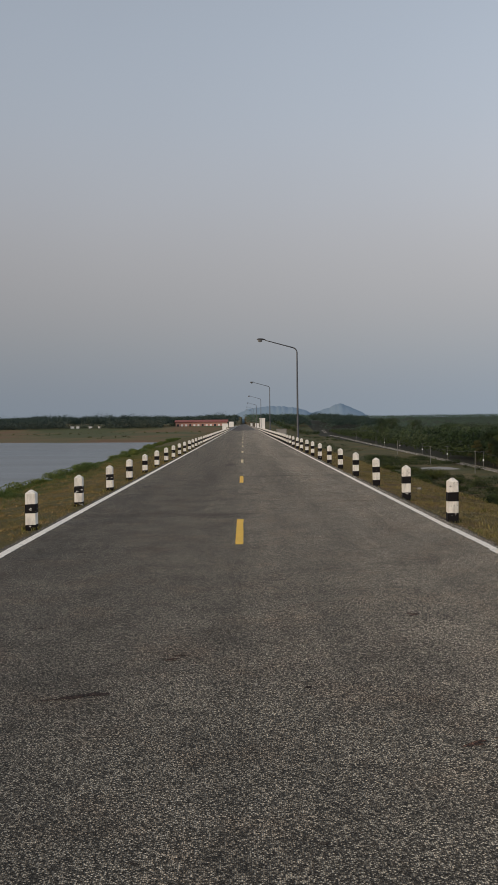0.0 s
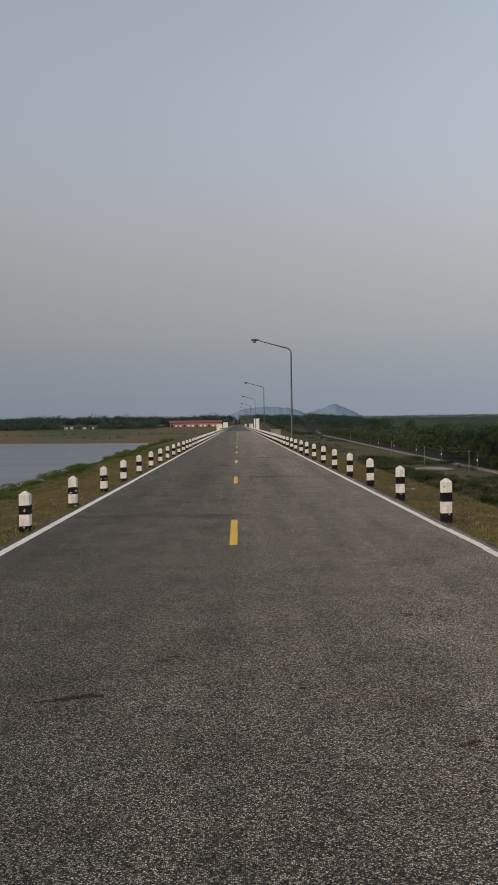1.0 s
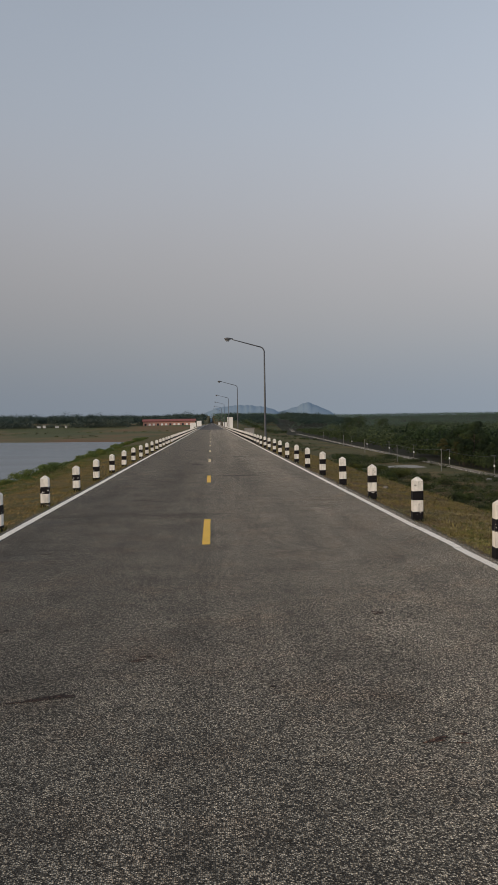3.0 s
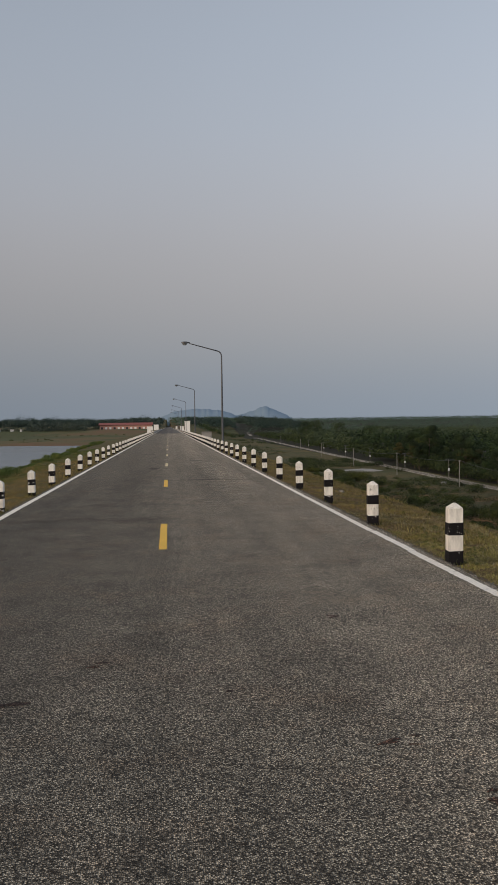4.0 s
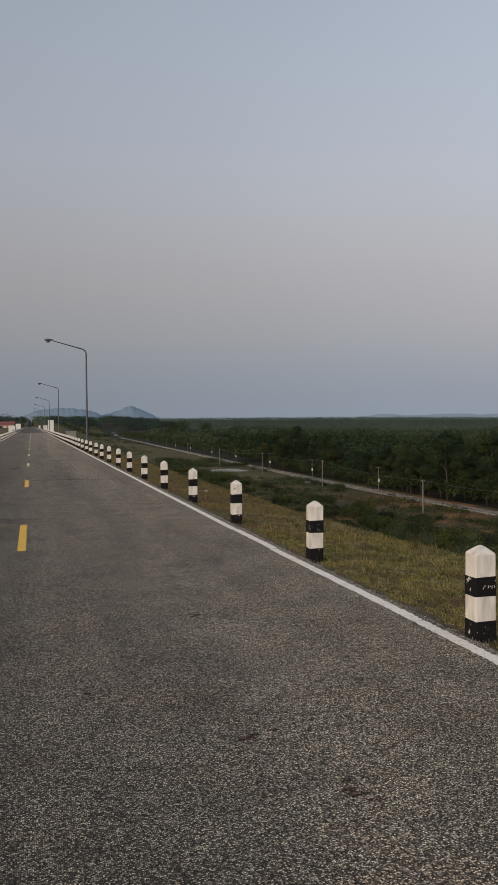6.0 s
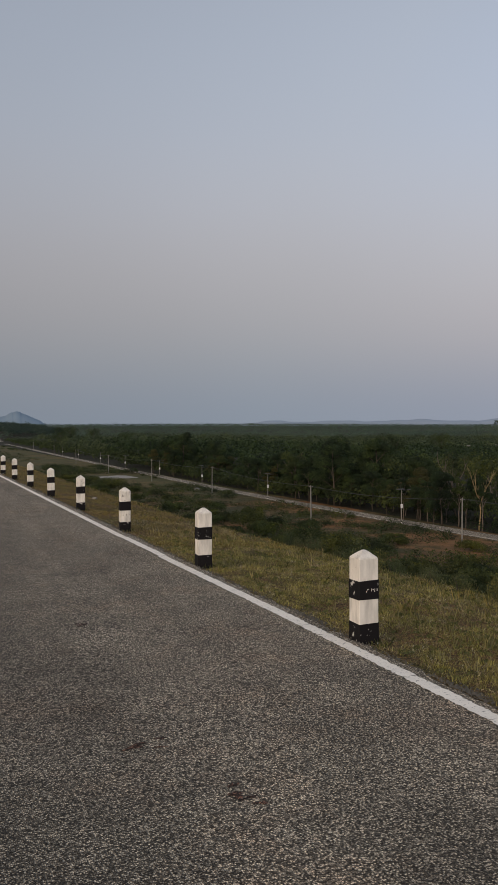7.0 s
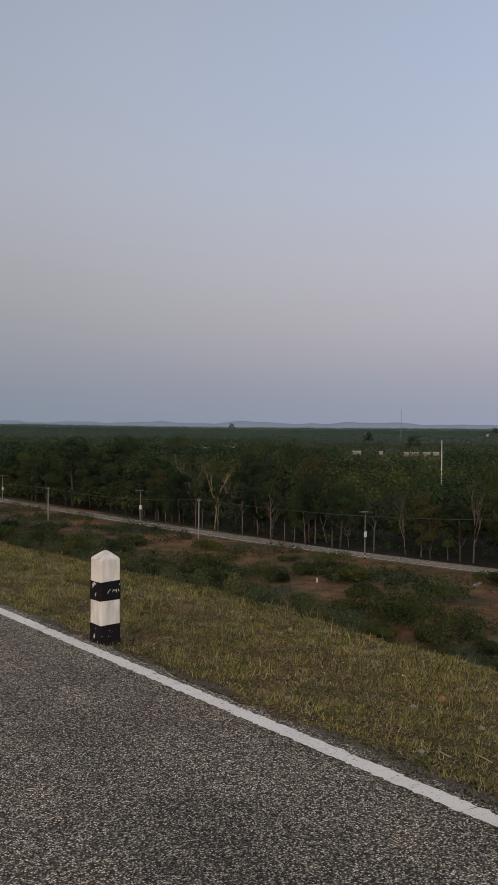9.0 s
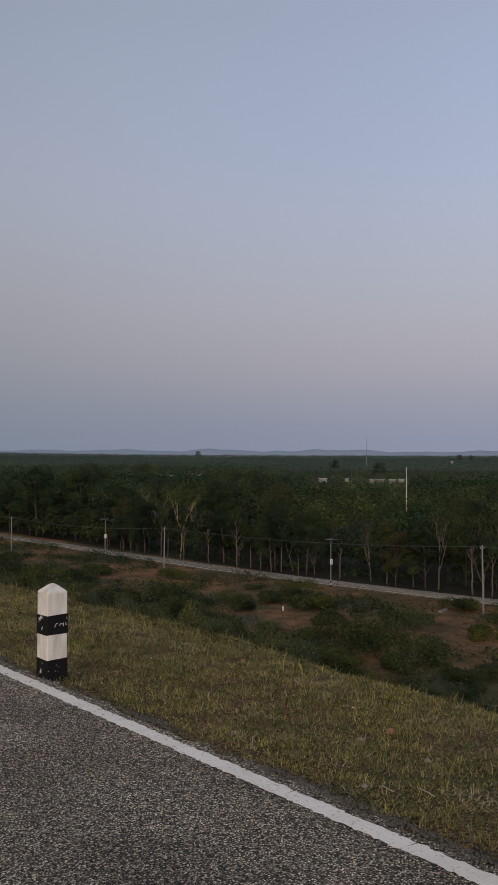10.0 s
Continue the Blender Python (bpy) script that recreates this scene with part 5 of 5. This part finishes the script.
def sprigs(name, spots_xy, low, high, width, seed, mat, label, bend=0.6):
    """Short single-triangle blades."""
    rs = np.random.RandomState(seed)
    xy = np.array(spots_xy)
    n = len(xy)
    z = np.array([land(a, b) for a, b in xy]) - 0.006
    h = rs.uniform(low, high, size=n) * np.array([max(0.35, 1 + 1.0 * noise.noise((a * 4.5, b * 4.5, 3))) for a, b in xy])
    az = rs.uniform(0, 6.283, size=n)
    w = np.stack([-np.sin(az), np.cos(az), np.zeros(n)], 1) * (width * rs.uniform(0.6, 1.4, size=n))[:, None]
    b = np.column_stack([xy, z])
    tip = b + np.stack([np.cos(az) * bend * h, np.sin(az) * bend * h, h], 1) * rs.uniform(0.6, 1.1, size=(n, 1))
    return tagged(new(name, big_mesh(name, np.stack([b - w, b + w, tip], 1).reshape(-1, 3), 3, mat)), label, "grass", kind="stuff")




def tufts(n, per, x0, x1, y0, y1, rad, seed, power=1.0, shift=0.0):
    r = random.Random(seed)
    out = []
    while len(out) < n * per:
        cx, cy = r.uniform(x0, x1), y0 + (y1 - y0) * r.random() ** power
        if 0.6 * noise.noise((cx * 0.9, cy * 0.9, 6 + shift)) + 0.7 * noise.noise((cx * 4, cy * 4, 1 + shift)) < r.uniform(-0.75, 0.12):
            continue
        if abs(cx) < 3.3 and r.random() < 0.6:
            continue
        for _ in range(per):
            out.append((cx + r.gauss(0, rad), cy + r.gauss(0, rad)))
    return [q for q in out if abs(q[0]) > 3.14]


sprigs("grass", tufts(24000, 8, 3.2, 6.9, 1.5, 13, 0.022, 1), 0.010, 0.046, 0.0022, 1, M_GRASS, "short green and yellow grass on the verge", 0.8)
sprigs("dead_grass", tufts(15000, 8, 3.2, 6.9, 1.5, 13, 0.026, 14, shift=7.3), 0.006, 0.03, 0.0023, 14, M_DEADGRASS, "short dead tan grass on the verge", 1.5)
sprigs("grass", tufts(15000, 8, 3.2, 7.6, 12, 62, 0.07, 2, 1.4), 0.02, 0.055, 0.0042, 2, M_GRASSFAR, "short green and yellow grass on the verge", 1.0)
sprigs("dead_grass", tufts(8000, 8, 3.2, 6.4, 12, 48, 0.05, 16, 1.4, shift=7.3), 0.012, 0.04, 0.0042, 16, M_DEADGRASS, "short dead tan grass on the verge", 1.2)
sprigs("grass", tufts(16000, 8, -8.6, -3.3, 10, 75, 0.07, 3, 1.3), 0.02, 0.06, 0.0042, 3, M_GRASSBROWN, "short brownish green grass on the lake-side verge", 1.0)
sprigs("dead_grass", tufts(9000, 8, -8.2, -3.2, 10, 48, 0.05, 15, 1.3, shift=7.3), 0.012, 0.045, 0.0045, 15, M_DEADGRASS, "short dead tan grass on the lake-side verge", 1.2)
sprigs("grass", tufts(5000, 8, -9.8, -5.4, 12, 80, 0.12, 12, 1.2), 0.03, 0.11, 0.006, 12, M_WEED, "green weedy grass along the brow of the lake-side bank", 0.8)
sprigs("dry_grass", tufts(16000, 4, 3.2, 6.9, 1.5, 16, 0.05, 4, shift=3.1), 0.006, 0.026, 0.003, 4, M_STRAW, "dry straw lying in the verge grass", 3.0)
blades("tall_grass", tufts(380, 6, 3.5, 6.6, 1.5, 14, 0.025, 5, shift=2.2), 0.05, 0.16, 0.0010, 5, M_STALK, "tall dry grass stalks on the verge", 0.4)
rk = random.Random(77)
edge_spots = [(4.8, 6.0), (5.49, 5.6), (5.55, 5.05), (6.42, 4.46), (5.5, 7.4), (5.9, 6.3)] + [(rk.uniform(5.0, 6.5), rk.uniform(2.5, 9)) for _ in range(60)]
blades("tall_grass", [(a + rk.gauss(0, 0.10), b + rk.gauss(0, 0.10)) for a, b in edge_spots for _ in range(4)], 0.08, 0.22, 0.00035, 9, M_STALK, "tall seeding grass stalks at the brow of the verge", 0.35)
blades("tall_grass", tufts(260, 7, 4.2, 7.2, 1.5, 30, 0.035, 6), 0.05, 0.13, 0.0011, 6, M_GRASS, "tufts of taller grass on the verge", 0.7)


def ring(x, y, seed):
    r = random.Random(seed)
    return [(x + math.cos(a) * d, y + math.sin(a) * d) for a, d in ((r.uniform(0, 6.28), r.uniform(0.1, 0.17)) for _ in range(70)) if x + math.cos(a) * d > 3.16]


blades("tall_grass", [q for k in range(8) for q in ring(3.245, 5.9 + 4 * k, k)], 0.03, 0.10, 0.0018, 7, M_ROSETTE, "grass tufts at the feet of the guide posts", 0.6)
blades("tall_grass", [(-a, b) for k in range(2, 9) for a, b in ring(3.35, 5.95 + 4 * k, 20 + k)], 0.05, 0.13, 0.003, 8, M_GRASS, "grass tufts at the feet of the guide posts", 0.6)


weed_at = [(a, b, land(a, b)) for a, b in tufts(800, 1, 3.3, 6.4, 1.5, 14, 0.0, 31)]
forest("ground_weeds", weed_at, 22, 0.04, 0.035, 0.014, 31, M_ROSETTE, "small leafy weeds in the verge grass", 0.5)
weed_at = [(a, b, land(a, b)) for a, b in tufts(700, 1, 3.2, 7.0, 1.5, 14, 0.0, 32)]
forest("leaf_litter", weed_at, 9, 0.09, 0.012, 0.009, 32, M_STRAW, "dry leaf litter in the verge grass", 0.1)


def pebble(name, r, mat, seed):
    bm = bmesh.new()
    bmesh.ops.create_icosphere(bm, subdivisions=2, radius=r)
    rr = random.Random(seed)
    o = rr.uniform(0, 50)
    for v in bm.verts:
        v.co *= 1 + 0.35 * noise.noise(v.co / r * 0.9 + Vector((o, 0, 0)))
        v.co.z *= 0.65
    return bm_mesh(name, bm, mat)


for x, y, s, mt, lab in ((4.44, 3.71, 0.034, M_REDSTONE, "reddish stone lying in the grass"), (4.53, 3.62, 0.016, M_REDSTONE, "reddish stone lying in the grass"), (3.45, 3.03, 0.017, M_STONE, "pale pebble in the grass"),
                         (4.16, 3.2, 0.02, M_STONE, "pale pebble in the grass"), (3.5, 4.13, 0.02, M_STONE, "pale pebble in the grass"), (4.12, 3.68, 0.02, M_STONE, "pale pebble in the grass"),
                         (4.3, 21.8, 0.07, M_STONE, "pale stone lying on the verge"), (3.19, 2.97, 0.014, M_STONE, "pale pebble in the grass"), (5.2, 6.1, 0.03, M_REDSTONE, "reddish stone lying in the grass")):
    o = new("stone", pebble("stone", s, mt, int(x * 100)))
    o.matrix_basis = pose(x, y, land(x, y) + s * 0.3)
    tagged(o, lab, "stone", "loose stones")

# dry twigs and straws lying in the verge
for pts in (((3.73, 4.09), (3.49, 3.94), (3.39, 3.83), (3.33, 3.73)), ((3.495, 2.95), (3.48, 2.91), (3.475, 2.86)), ((3.615, 2.83), (3.61, 2.76), (3.59, 2.70))):
    V, F = [], []
    tube(V, F, [(x, y, land(x, y) + 0.022) for x, y in pts], [0.003, 0.0028, 0.0024, 0.0018][:len(pts)], 5)
    tagged(new("twig", mesh_of("twig", V, F, M_TWIG, True)), "pale dry twig lying in the verge grass", "twig", "dry twigs")

rs = np.random.RandomState(9)
oct_v = np.array([(1, 0, 0), (-1, 0, 0), (0, 1, 0), (0, -1, 0), (0, 0, 1), (0, 0, -1)], float)
oct_f = [(0, 2, 4), (2, 1, 4), (1, 3, 4), (3, 0, 4), (2, 0, 5), (1, 2, 5), (3, 1, 5), (0, 3, 5)]
V = []
for k in range(3500):
    if k < 2000:
        x, y, s = 3.13 + abs(rs.normal(0, 0.045)), rs.uniform(1.5, 24), rs.uniform(0.003, 0.009)
    else:
        bx, by = ((3.21, 3.32), (3.18, 2.3), (3.19, 2.75), (3.22, 4.6), (3.2, 1.95), (3.22, 6.9))[k % 6]
        x, y, s = max(3.10, bx + rs.normal(0, 0.05)), by + rs.normal(0, 0.15), rs.uniform(0.004, 0.010)
    c = np.array([x, y, land(x, y) + 0.004 + (0.02 if x < 3.2 else 0.0)])
    p = oct_v * s * rs.uniform(0.6, 1.3, size=(6, 3)) + c
    for f in oct_f:
        V += [p[i] for i in f]
tagged(new("gravel", big_mesh("gravel", np.array(V), 3, M_GRAVEL)), "loose dark grey gravel along the asphalt edge", "gravel", kind="stuff")
V = []
for k in range(100):
    x, y = 57 + rs.normal(0, 3.5), 149 + rs.normal(0, 1.6)
    s = rs.uniform(0.06, 0.17)
    p = oct_v * s * rs.uniform(0.6, 1.3, size=(6, 3)) + np.array([x, y, land(x, y) + 0.05])
    for f in oct_f:
        V += [p[i] for i in f]
tagged(new("rubble", big_mesh("rubble", np.array(V), 3, M_CONC)), "heap of pale rubble in the scrub", "rubble", kind="stuff")
